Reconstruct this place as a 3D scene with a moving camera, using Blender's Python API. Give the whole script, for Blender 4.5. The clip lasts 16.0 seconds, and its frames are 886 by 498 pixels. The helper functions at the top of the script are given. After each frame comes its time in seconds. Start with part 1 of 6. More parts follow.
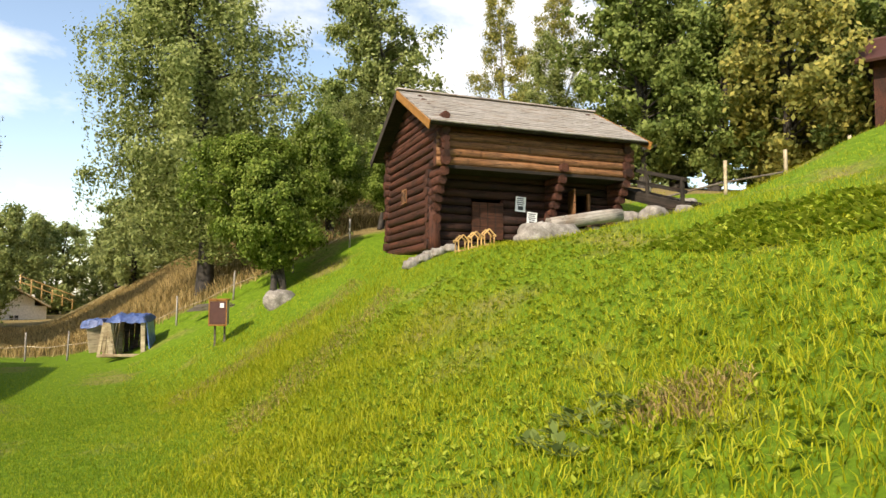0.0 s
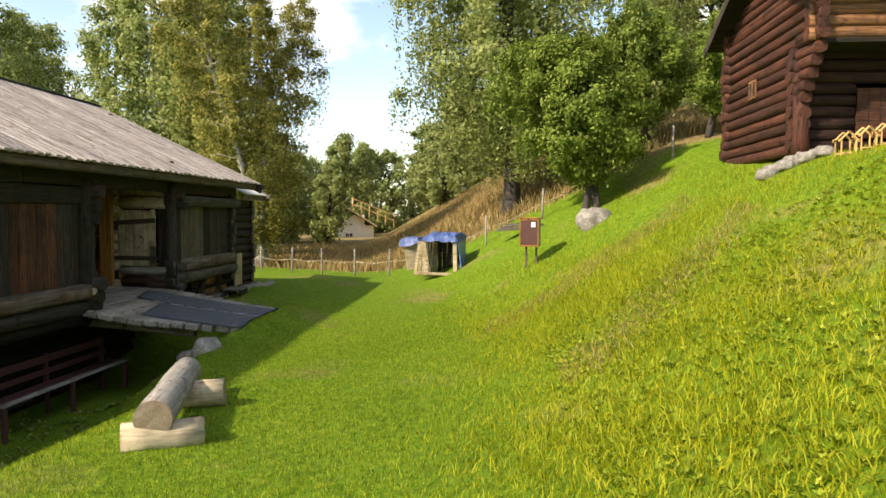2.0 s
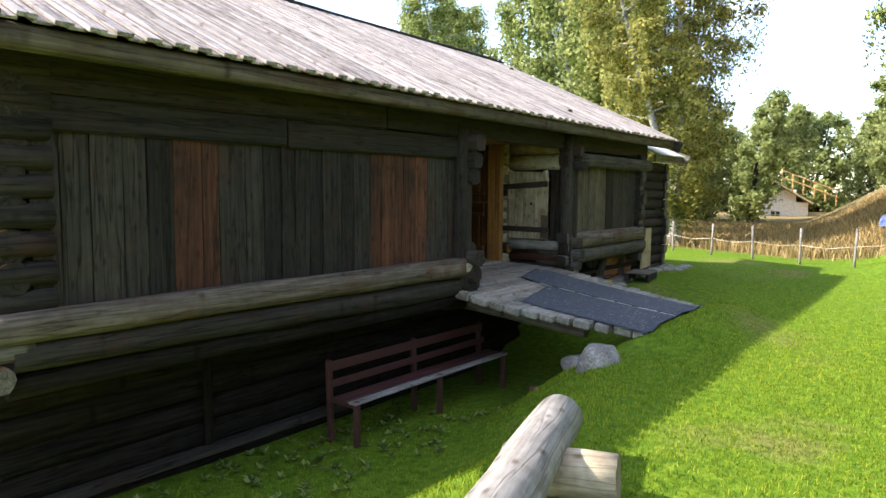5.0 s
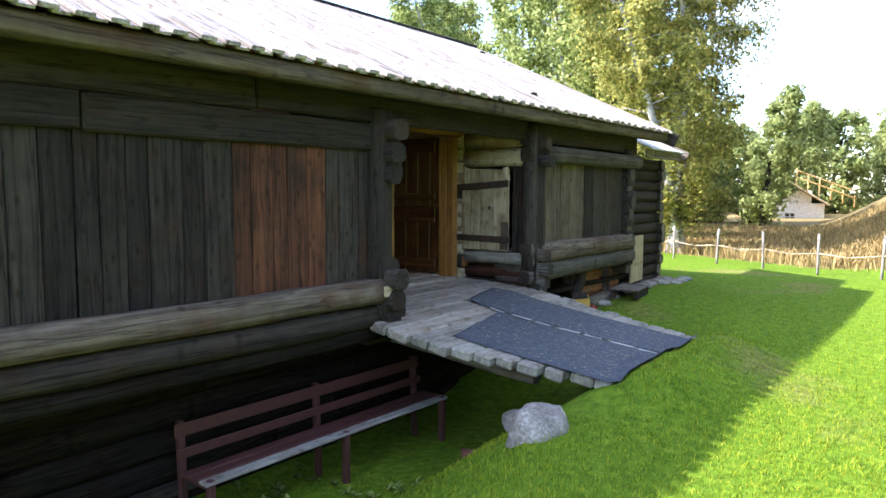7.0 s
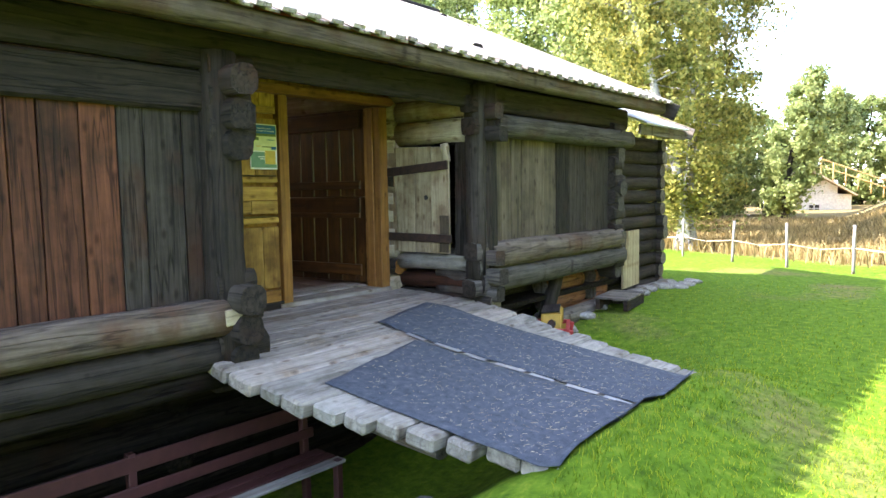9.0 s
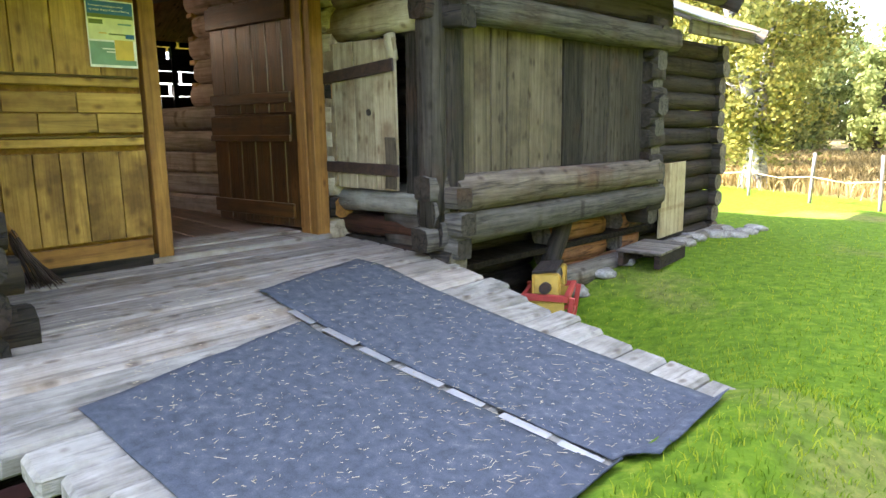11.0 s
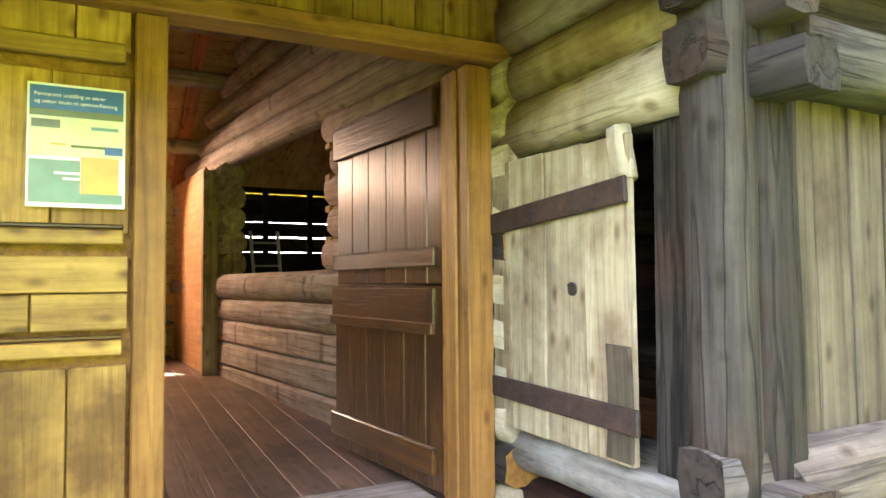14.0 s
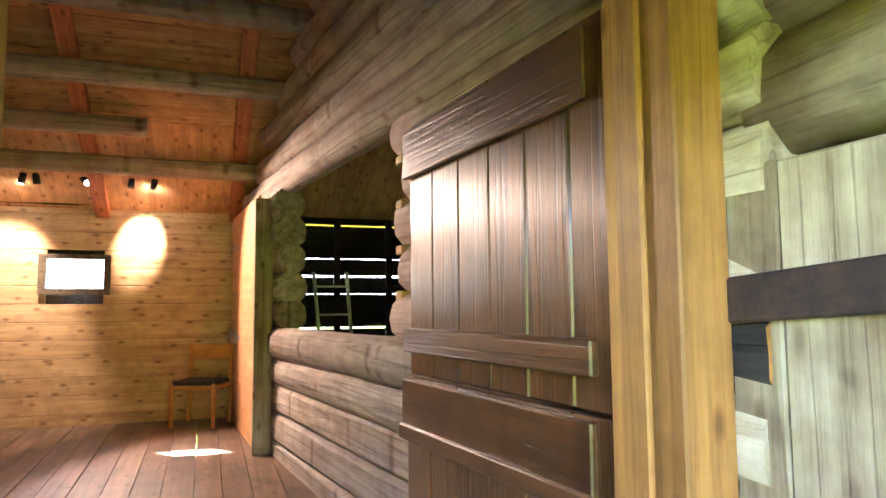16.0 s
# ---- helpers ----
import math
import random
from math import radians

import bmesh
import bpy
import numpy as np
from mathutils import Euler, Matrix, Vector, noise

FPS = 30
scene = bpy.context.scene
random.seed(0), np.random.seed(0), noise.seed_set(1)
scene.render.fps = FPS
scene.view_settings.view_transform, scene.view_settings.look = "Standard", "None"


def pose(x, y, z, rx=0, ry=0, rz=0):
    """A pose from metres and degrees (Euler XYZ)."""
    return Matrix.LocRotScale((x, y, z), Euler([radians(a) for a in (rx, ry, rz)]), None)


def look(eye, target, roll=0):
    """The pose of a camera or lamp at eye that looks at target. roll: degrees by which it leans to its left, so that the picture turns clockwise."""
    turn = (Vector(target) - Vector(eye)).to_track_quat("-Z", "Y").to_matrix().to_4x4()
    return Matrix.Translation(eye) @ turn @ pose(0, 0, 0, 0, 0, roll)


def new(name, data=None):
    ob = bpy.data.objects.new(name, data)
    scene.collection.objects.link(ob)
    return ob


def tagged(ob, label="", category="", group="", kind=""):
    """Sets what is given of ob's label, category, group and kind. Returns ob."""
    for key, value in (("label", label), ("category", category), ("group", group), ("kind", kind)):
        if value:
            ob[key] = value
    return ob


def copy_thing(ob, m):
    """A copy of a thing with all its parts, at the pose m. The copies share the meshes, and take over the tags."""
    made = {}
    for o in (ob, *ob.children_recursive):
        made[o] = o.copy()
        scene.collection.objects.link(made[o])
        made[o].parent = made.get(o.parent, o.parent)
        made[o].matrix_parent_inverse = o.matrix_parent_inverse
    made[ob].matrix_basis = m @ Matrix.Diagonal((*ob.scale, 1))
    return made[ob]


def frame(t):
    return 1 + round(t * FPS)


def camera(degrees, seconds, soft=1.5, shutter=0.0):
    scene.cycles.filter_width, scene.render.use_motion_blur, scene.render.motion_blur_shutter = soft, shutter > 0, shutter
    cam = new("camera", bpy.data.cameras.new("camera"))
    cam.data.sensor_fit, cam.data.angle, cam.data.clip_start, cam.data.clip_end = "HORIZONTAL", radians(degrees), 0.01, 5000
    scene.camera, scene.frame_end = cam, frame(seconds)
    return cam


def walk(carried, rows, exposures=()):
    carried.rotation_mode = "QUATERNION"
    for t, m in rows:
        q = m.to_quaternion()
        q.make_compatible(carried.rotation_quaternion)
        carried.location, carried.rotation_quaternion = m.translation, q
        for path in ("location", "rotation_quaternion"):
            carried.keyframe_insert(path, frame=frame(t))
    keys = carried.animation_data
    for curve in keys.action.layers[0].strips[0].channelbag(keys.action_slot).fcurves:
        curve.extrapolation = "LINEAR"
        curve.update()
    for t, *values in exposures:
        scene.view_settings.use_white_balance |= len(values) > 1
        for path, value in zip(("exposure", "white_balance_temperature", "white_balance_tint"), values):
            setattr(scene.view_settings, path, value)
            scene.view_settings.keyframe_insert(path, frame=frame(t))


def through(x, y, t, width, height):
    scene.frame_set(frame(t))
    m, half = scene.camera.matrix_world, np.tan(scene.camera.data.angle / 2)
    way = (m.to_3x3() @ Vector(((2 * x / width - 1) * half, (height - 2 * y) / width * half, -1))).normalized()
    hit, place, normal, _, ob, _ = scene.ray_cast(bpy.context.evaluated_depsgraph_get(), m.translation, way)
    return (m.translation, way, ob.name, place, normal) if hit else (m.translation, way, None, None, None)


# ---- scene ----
cam = camera(66.5, 16.0)
PATH = [
    (0, (0.407, -0.003, 1.78), (1.119, 1.861, 1.916), 0.2),
    (0.5, (0.412, 0.527, 1.747), (0.987, 2.442, 1.801), 0.1),
    (1, (0.371, 1.076, 1.759), (0.789, 3.032, 1.761), 0.1),
    (1.5, (0.337, 1.665, 1.773), (0.53, 3.654, 1.713), 0.2),
    (2, (0.216, 2.223, 1.7), (0.088, 4.216, 1.601), 0.3),
    (2.5, (-0.04, 2.954, 1.548), (-0.692, 4.841, 1.433), 0.3),
    (3, (-0.136, 3.606, 1.506), (-1.044, 5.382, 1.36), 0.3),
    (3.5, (-0.251, 4.254, 1.522), (-1.313, 5.94, 1.35), 0.2),
    (4, (-0.612, 4.726, 1.43), (-1.774, 6.344, 1.255), 0.3),
    (4.2, (-0.781, 4.92, 1.427), (-1.957, 6.528, 1.252), 0.4),
    (6.3, (-1.433, 7.265, 1.409), (-2.649, 8.844, 1.24), 0.3),
    (6.5, (-1.496, 7.505, 1.399), (-2.708, 9.087, 1.231), 0.3),
    (7, (-1.617, 8.141, 1.417), (-2.848, 9.708, 1.252), 0.2),
    (7.5, (-1.727, 8.782, 1.426), (-2.968, 10.342, 1.256), 0.1),
    (8, (-1.906, 9.379, 1.376), (-3.151, 10.934, 1.2), 0.1),
    (8.2, (-1.964, 9.628, 1.362), (-3.21, 11.183, 1.186), -0.1),
    (10.3, (-2.617, 12.222, 1.09), (-3.962, 13.69, 0.899), -1.1),
    (10.5, (-2.673, 12.429, 1.095), (-4.032, 13.866, 0.797), -0.8),
    (11, (-2.858, 12.932, 1.07), (-4.253, 14.32, 0.715), -0.8),
    (11.5, (-3.138, 13.387, 1.065), (-4.607, 14.7, 0.719), -0.9),
    (12, (-3.541, 13.763, 1.076), (-5.135, 14.924, 0.747), -0.7),
    (12.5, (-3.986, 14.213, 1.148), (-5.672, 15.281, 1.01), -0.7),
    (13, (-4.374, 14.437, 1.133), (-6.113, 15.424, 1.091), -0.6),
    (13.5, (-4.745, 14.575, 1.215), (-6.512, 15.512, 1.205), -0.5),
    (14, (-5.141, 14.845, 1.232), (-6.923, 15.748, 1.328), -0.5),
    (14.5, (-5.502, 15.032, 1.284), (-7.309, 15.883, 1.397), -0.8),
    (15, (-5.943, 15.114, 1.389), (-7.766, 15.925, 1.514), -0.8),
    (15.5, (-6.377, 15.317, 1.413), (-8.224, 16.07, 1.567), -0.4),
    (16, (-6.733, 15.437, 1.49), (-8.612, 16.098, 1.665), -0.5),
]
EXPOSURES = [
    (0, 0.85, 7400, 12), (2, 1.05, 7500, 12), (3.5, 1.25, 6600, 12), (4.2, 1.5, 6500, 13), (7, 2.35, 5900, 17), (8.2, 2.7, 5900, 17), (10.5, 3.4, 6500, 18), (12, 3.75, 6400, 20),
    (12.5, 4.55, 5900, 26), (13.5, 4.75, 6100, 27), (14.5, 4.8, 7500, 24), (15.2, 5.0, 7700, 22), (16, 5.5, 5700, 24)]
walk(cam, [(t, look(eye, target, roll)) for t, eye, target, roll in PATH], EXPOSURES)

# ---- world, sun ----
SUN = Vector((-0.75, -0.55, 0.72)).normalized()
sun = new("sun", bpy.data.lights.new("sun", "SUN"))
sun.data.energy, sun.data.angle, sun.data.color = 3.7, radians(0.6), (1.0, 0.93, 0.82)
sun.matrix_basis = look(SUN * 40, (0, 0, 0))

world = bpy.data.worlds.new("sky")
scene.world = world
world.use_nodes = True
wn, wl = world.node_tree.nodes, world.node_tree.links
wn.clear()
w_out, w_bg = wn.new("ShaderNodeOutputWorld"), wn.new("ShaderNodeBackground")
w_sky = wn.new("ShaderNodeTexSky")
w_sky.sky_type, w_sky.sun_disc = "NISHITA", False
w_sky.sun_elevation, w_sky.sun_rotation = math.asin(SUN.z), math.atan2(SUN.x, SUN.y)
w_sky.air_density, w_sky.dust_density = 1.0, 0.6
w_co, w_map = wn.new("ShaderNodeTexCoord"), wn.new("ShaderNodeMapping")
w_map.inputs["Scale"].default_value = (1, 1, 2.2)
w_map.inputs["Location"].default_value = (0.35, 0.1, 0.0)
w_noise, w_ramp, w_mix = wn.new("ShaderNodeTexNoise"), wn.new("ShaderNodeValToRGB"), wn.new("ShaderNodeMix")
w_noise.inputs["Scale"].default_value, w_noise.inputs["Detail"].default_value = 2.6, 9
w_noise.inputs["Roughness"].default_value = 0.56
w_ramp.color_ramp.elements[0].position, w_ramp.color_ramp.elements[1].position = 0.49, 0.63
w_mix.data_type = "RGBA"
w_mix.inputs["B"].default_value = (5.0, 5.2, 5.6, 1)
wl.new(w_co.outputs["Generated"], w_map.inputs["Vector"])
wl.new(w_map.outputs["Vector"], w_noise.inputs["Vector"])
wl.new(w_noise.outputs["Fac"], w_ramp.inputs["Fac"])
wl.new(w_ramp.outputs["Color"], w_mix.inputs["Factor"])
wl.new(w_sky.outputs["Color"], w_mix.inputs["A"])
wl.new(w_mix.outputs["Result"], w_bg.inputs["Color"])
w_bg.inputs["Strength"].default_value = 0.15
wl.new(w_bg.outputs["Background"], w_out.inputs["Surface"])

# ---- materials ----
def rgb(c):
    return (*c, 1.0)


def base_mat(name, rough=0.8):
    m = bpy.data.materials.new(name)
    m.use_nodes = True
    n, l = m.node_tree.nodes, m.node_tree.links
    b = n["Principled BSDF"]
    b.inputs["Roughness"].default_value = rough
    return m, n, l, b


def noise_node(n, l, vec, scale, detail=5, rough=0.55):
    t = n.new("ShaderNodeTexNoise")
    t.inputs["Scale"].default_value, t.inputs["Detail"].default_value, t.inputs["Roughness"].default_value = scale, detail, rough
    l.new(vec, t.inputs["Vector"])
    return t.outputs["Fac"]


def ramp_node(n, l, fac, stops):
    r = n.new("ShaderNodeValToRGB")
    while len(r.color_ramp.elements) < len(stops):
        r.color_ramp.elements.new(0.5)
    for e, (p, c) in zip(r.color_ramp.elements, stops):
        e.position, e.color = p, rgb(c)
    l.new(fac, r.inputs["Fac"])
    return r.outputs["Color"]


def mix_node(n, l, fac, a, b, mode="MIX"):
    x = n.new("ShaderNodeMix")
    x.data_type, x.blend_type = "RGBA", mode
    for sock, v in (("Factor", fac), ("A", a), ("B", b)):
        if isinstance(v, (int, float)):
            x.inputs[sock].default_value = v
        elif isinstance(v, tuple):
            x.inputs[sock].default_value = rgb(v)
        else:
            l.new(v, x.inputs[sock])
    return x.outputs["Result"]


def bump_node(n, l, b, height, strength, dist=0.01):
    k = n.new("ShaderNodeBump")
    k.inputs["Strength"].default_value, k.inputs["Distance"].default_value = strength, dist
    l.new(height, k.inputs["Height"])
    l.new(k.outputs["Normal"], b.inputs["Normal"])


def wood(name, dark, light, stain=None, stain_at=0.6, rough=0.8, bump=0.6, var=0.3, grain=26.0, along=1.3, coat=0.0, cracks=0.75, spec=0.3):
    """Grain along local x; per-piece tint; stain: colour of blotches."""
    m, n, l, b = base_mat(name, rough)
    co, mp, info = n.new("ShaderNodeTexCoord"), n.new("ShaderNodeMapping"), n.new("ShaderNodeObjectInfo")
    add = n.new("ShaderNodeVectorMath")
    add.operation = "ADD"
    mul = n.new("ShaderNodeMath")
    mul.operation, mul.inputs[1].default_value = "MULTIPLY", 37.0
    l.new(info.outputs["Random"], mul.inputs[0])
    l.new(co.outputs["Object"], add.inputs[0])
    l.new(mul.outputs["Value"], add.inputs[1])
    mp.inputs["Scale"].default_value = (along, grain, grain)
    l.new(add.outputs["Vector"], mp.inputs["Vector"])
    fine = noise_node(n, l, mp.outputs["Vector"], 1.0, 8, 0.62)
    blot = noise_node(n, l, add.outputs["Vector"], 1.7, 5, 0.6)
    knots = n.new("ShaderNodeTexVoronoi")
    km = n.new("ShaderNodeMapping")
    km.inputs["Scale"].default_value = (2.6, 5.5, 5.5)
    l.new(add.outputs["Vector"], km.inputs["Vector"])
    l.new(km.outputs["Vector"], knots.inputs["Vector"])
    knots.voronoi_dimensions = "2D"
    knots.inputs["Scale"].default_value = 1.0
    col = ramp_node(n, l, fine, [(0.28, dark), (0.72, light)])
    kn = ramp_node(n, l, knots.outputs["Distance"], [(0.035, (0.30, 0.24, 0.20)), (0.10, (0.8, 0.74, 0.68)), (0.13, (1, 1, 1))])
    col = mix_node(n, l, 0.75, col, kn, "MULTIPLY")
    if stain:
        f = ramp_node(n, l, blot, [(stain_at - 0.08, (0, 0, 0)), (stain_at + 0.1, (1, 1, 1))])
        grey = n.new("ShaderNodeMath")
        grey.operation, grey.inputs[1].default_value = "MULTIPLY", 0.8
        l.new(f, grey.inputs[0])
        st = mix_node(n, l, 0.5, stain, col, "OVERLAY")
        col = mix_node(n, l, grey.outputs["Value"], col, st)
    mm = n.new("ShaderNodeMapping")
    mm.inputs["Scale"].default_value = (along * 5.0, grain * 7.0, grain * 7.0)
    l.new(add.outputs["Vector"], mm.inputs["Vector"])
    micro = noise_node(n, l, mm.outputs["Vector"], 1.0, 6, 0.7)
    streak = ramp_node(n, l, micro, [(0.36, (0.60, 0.58, 0.56)), (0.46, (0.97, 0.97, 0.97)), (0.62, (1.0, 1.0, 1.0))])
    col = mix_node(n, l, 0.5, col, streak, "MULTIPLY")
    weather = ramp_node(n, l, noise_node(n, l, add.outputs["Vector"], 6.0, 6, 0.65), [(0.36, (0.62, 0.60, 0.58)), (0.56, (1.0, 1.0, 1.0))])
    col = mix_node(n, l, 0.6, col, weather, "MULTIPLY")
    pits = n.new("ShaderNodeTexVoronoi")
    pits.inputs["Scale"].default_value = 4.2
    l.new(add.outputs["Vector"], pits.inputs["Vector"])
    col = mix_node(n, l, 0.4, col, ramp_node(n, l, pits.outputs["Distance"], [(0.04, (0.28, 0.22, 0.18)), (0.11, (1.0, 1.0, 1.0))]), "MULTIPLY")
    cm = n.new("ShaderNodeMapping")
    cm.inputs["Scale"].default_value = (along * 0.45, grain * 0.42, grain * 0.42)
    l.new(add.outputs["Vector"], cm.inputs["Vector"])
    split = noise_node(n, l, cm.outputs["Vector"], 1.0, 3, 0.5)
    gap = ramp_node(n, l, split, [(0.475, (1, 1, 1)), (0.5, (0.12, 0.10, 0.09)), (0.525, (1, 1, 1))])
    col = mix_node(n, l, cracks, col, gap, "MULTIPLY")
    v = n.new("ShaderNodeMapRange")
    v.inputs["To Min"].default_value, v.inputs["To Max"].default_value = 1.16 - var, 1.16 + var
    l.new(info.outputs["Random"], v.inputs["Value"])
    hs = n.new("ShaderNodeHueSaturation")
    l.new(v.outputs["Result"], hs.inputs["Value"])
    l.new(col, hs.inputs["Color"])
    l.new(hs.outputs["Color"], b.inputs["Base Color"])
    crack = ramp_node(n, l, fine, [(0.30, (0, 0, 0)), (0.42, (1, 1, 1))])
    h = mix_node(n, l, cracks, mix_node(n, l, 0.3, mix_node(n, l, 0.5, crack, fine), micro), gap, "MULTIPLY")
    bump_node(n, l, b, h, bump, 0.012)
    b.inputs["Specular IOR Level"].default_value = spec
    b.inputs["Coat Weight"].default_value = coat
    b.inputs["Coat Roughness"].default_value = 0.18
    return m


def mottled(name, stops, scale=6.0, rough=0.85, bump=0.4, fine=60.0, metal=0.0, dist=0.01):
    m, n, l, b = base_mat(name, rough)
    co = n.new("ShaderNodeTexCoord")
    a = noise_node(n, l, co.outputs["Object"], scale, 6)
    f = noise_node(n, l, co.outputs["Object"], fine, 4)
    x = n.new("ShaderNodeMix")
    x.inputs["Factor"].default_value = 0.4
    l.new(a, x.inputs["A"])
    l.new(f, x.inputs["B"])
    l.new(ramp_node(n, l, x.outputs["Result"], stops), b.inputs["Base Color"])
    b.inputs["Metallic"].default_value = metal
    bump_node(n, l, b, x.outputs["Result"], bump, dist)
    return m


def leafy(name, c1, c2, c3, through=0.35, scale=0.5):
    """Leaves or blades: tint by island and by patches, some light let through."""
    m, n, l, b = base_mat(name, 0.55)
    geo, co = n.new("ShaderNodeNewGeometry"), n.new("ShaderNodeTexCoord")
    patch = noise_node(n, l, co.outputs["Object"], scale, 4)
    x = n.new("ShaderNodeMix")
    x.inputs["Factor"].default_value = 0.6
    l.new(patch, x.inputs["A"])
    l.new(geo.outputs["Random Per Island"], x.inputs["B"])
    col = ramp_node(n, l, x.outputs["Result"], [(0.25, c1), (0.5, c2), (0.78, c3)])
    l.new(col, b.inputs["Base Color"])
    b.inputs["Specular IOR Level"].default_value = 0.12
    tr, mx = n.new("ShaderNodeBsdfTranslucent"), n.new("ShaderNodeMixShader")
    l.new(col, tr.inputs["Color"])
    mx.inputs["Fac"].default_value = through
    out = n["Material Output"]
    l.new(b.outputs["BSDF"], mx.inputs[1])
    l.new(tr.outputs["BSDF"], mx.inputs[2])
    l.new(mx.outputs["Shader"], out.inputs["Surface"])
    return m


def plain(name, c, rough=0.6, metal=0.0):
    m, n, l, b = base_mat(name, rough)
    co = n.new("ShaderNodeTexCoord")
    f = noise_node(n, l, co.outputs["Object"], 9, 5)
    l.new(ramp_node(n, l, f, [(0.3, tuple(v * 0.8 for v in c)), (0.7, tuple(min(1, v * 1.1) for v in c))]), b.inputs["Base Color"])
    b.inputs["Metallic"].default_value = metal
    bump_node(n, l, b, f, 0.15)
    return m


M_TAR = wood("tarred_dark_wood", (0.008, 0.0065, 0.005), (0.046, 0.034, 0.025), (0.075, 0.03, 0.016), 0.62, 0.85, 0.9, spec=0.3)
# Tar copy for the parts under the overhang, its deep shade in the colour.
M_TARSHADE = wood("shaded_tarred_log", (0.006, 0.005, 0.004), (0.031, 0.024, 0.018), (0.04, 0.02, 0.012), 0.64, 0.95, 0.9, spec=0.12)
# Storehouse front below the jut: its shade is put into a darker tarred red.
M_LOFTSHADE = wood("shaded_red_tarred_log", (0.010, 0.0045, 0.003), (0.052, 0.020, 0.012), (0.02, 0.01, 0.008), 0.58, 0.8, 1.0, 0.35)
M_PLANK = wood("dark_weathered_planks", (0.012, 0.0095, 0.0075), (0.056, 0.045, 0.035), (0.10, 0.045, 0.026), 0.62, 0.85, 0.6, 0.5, spec=0.25)
M_SILL = wood("brown_grey_sill_log", (0.045, 0.032, 0.022), (0.185, 0.145, 0.108), (0.15, 0.07, 0.035), 0.58, 0.85, 0.9, 0.2, 24, 1.2, 0.0, 0.6)
M_PLANKRED = wood("red_brown_planks", (0.028, 0.011, 0.006), (0.125, 0.045, 0.022), (0.03, 0.02, 0.014), 0.60, 0.8, 0.5, 0.45)
M_GREYLOG = wood("grey_weathered_log", (0.06, 0.05, 0.04), (0.20, 0.17, 0.135), (0.17, 0.085, 0.042), 0.62, 0.85, 0.9, 0.25, 26, 1.3, 0.0, 0.6)
M_SILLDARK = wood("dark_grey_sill_log", (0.03, 0.026, 0.021), (0.12, 0.105, 0.086), (0.09, 0.05, 0.03), 0.62, 0.85, 0.9, 0.25, 26, 1.3, 0.0, 0.6)
M_OLDBOARD = wood("brown_grey_old_boards", (0.058, 0.044, 0.028), (0.155, 0.122, 0.080), (0.08, 0.055, 0.034), 0.60, 0.85, 0.6, 0.25, 24, 0.9, 0.0, 0.3)
M_SUNLOG = wood("sun_bleached_gable_log", (0.11, 0.036, 0.014), (0.43, 0.195, 0.078), (0.42, 0.31, 0.21), 0.58, 0.85, 1.0, 0.4)
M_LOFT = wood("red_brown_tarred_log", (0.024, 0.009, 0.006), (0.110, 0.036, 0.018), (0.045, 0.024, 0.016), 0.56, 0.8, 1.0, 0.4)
M_LOFTTOP = wood("bright_brown_log", (0.05, 0.021, 0.010), (0.29, 0.135, 0.056), (0.26, 0.17, 0.10), 0.6, 0.8, 1.0, 0.3)
M_ROOF = wood("silver_roof_boards", (0.20, 0.165, 0.145), (0.50, 0.44, 0.40), (0.17, 0.14, 0.125), 0.63, 0.8, 0.8, 0.22, 30, 0.9)
M_DECK = wood("grey_ramp_planks", (0.15, 0.127, 0.102), (0.37, 0.322, 0.268), (0.23, 0.165, 0.10), 0.58, 0.88, 0.9, 0.18, 22, 0.8, 0.0, 0.4)
M_DECKRUST = wood("rust_stained_ramp_plank", (0.125, 0.105, 0.083), (0.31, 0.275, 0.23), (0.36, 0.18, 0.045), 0.52, 0.88, 0.9, 0.1, 22, 0.8, 0.0, 0.4)
M_DECKEND = wood("lichen_ramp_planks", (0.12, 0.107, 0.083), (0.32, 0.29, 0.245), (0.46, 0.44, 0.39), 0.56, 0.9, 1.0, 0.16, 16, 2.0, 0.0, 0.3)
M_YELLOW = wood("yellow_oiled_pine", (0.26, 0.140, 0.030), (0.52, 0.32, 0.078), (0.19, 0.10, 0.036), 0.57, 0.5, 0.3, 0.2, 18, 0.9, 0.0, 0.25)
M_YELLOWLOW = wood("stained_yellow_pine", (0.22, 0.115, 0.026), (0.47, 0.28, 0.070), (0.10, 0.048, 0.02), 0.50, 0.5, 0.3, 0.2, 18, 0.9, 0.0, 0.25)
M_FRAME = wood("orange_pine_frame", (0.18, 0.077, 0.019), (0.39, 0.19, 0.049), (0.20, 0.09, 0.03), 0.66, 0.5, 0.3, 0.12, 18, 0.9, 0.0, 0.25)
M_PALEDOOR = wood("pale_weathered_door_boards", (0.22, 0.165, 0.092), (0.47, 0.39, 0.25), (0.17, 0.105, 0.06), 0.57, 0.85, 0.6, 0.16, 18, 0.8, 0.0, 0.3)
M_PALELOG = wood("pale_log", (0.25, 0.195, 0.12), (0.52, 0.44, 0.30), (0.24, 0.155, 0.085), 0.60, 0.85, 0.7, 0.18, 16, 1.2, 0.0, 0.35)
M_INLOG = wood("grey_brown_inner_log", (0.24, 0.18, 0.14), (0.55, 0.45, 0.37), (0.33, 0.23, 0.165), 0.6, 0.8, 0.9, 0.2, 18, 0.8, 0.0, 0.4)
M_LEAF = wood("dark_varnished_door", (0.022, 0.009, 0.004), (0.125, 0.052, 0.015), (0.05, 0.022, 0.010), 0.55, 0.32, 0.45, 0.25, 20, 0.8, 0.6, 0.35)
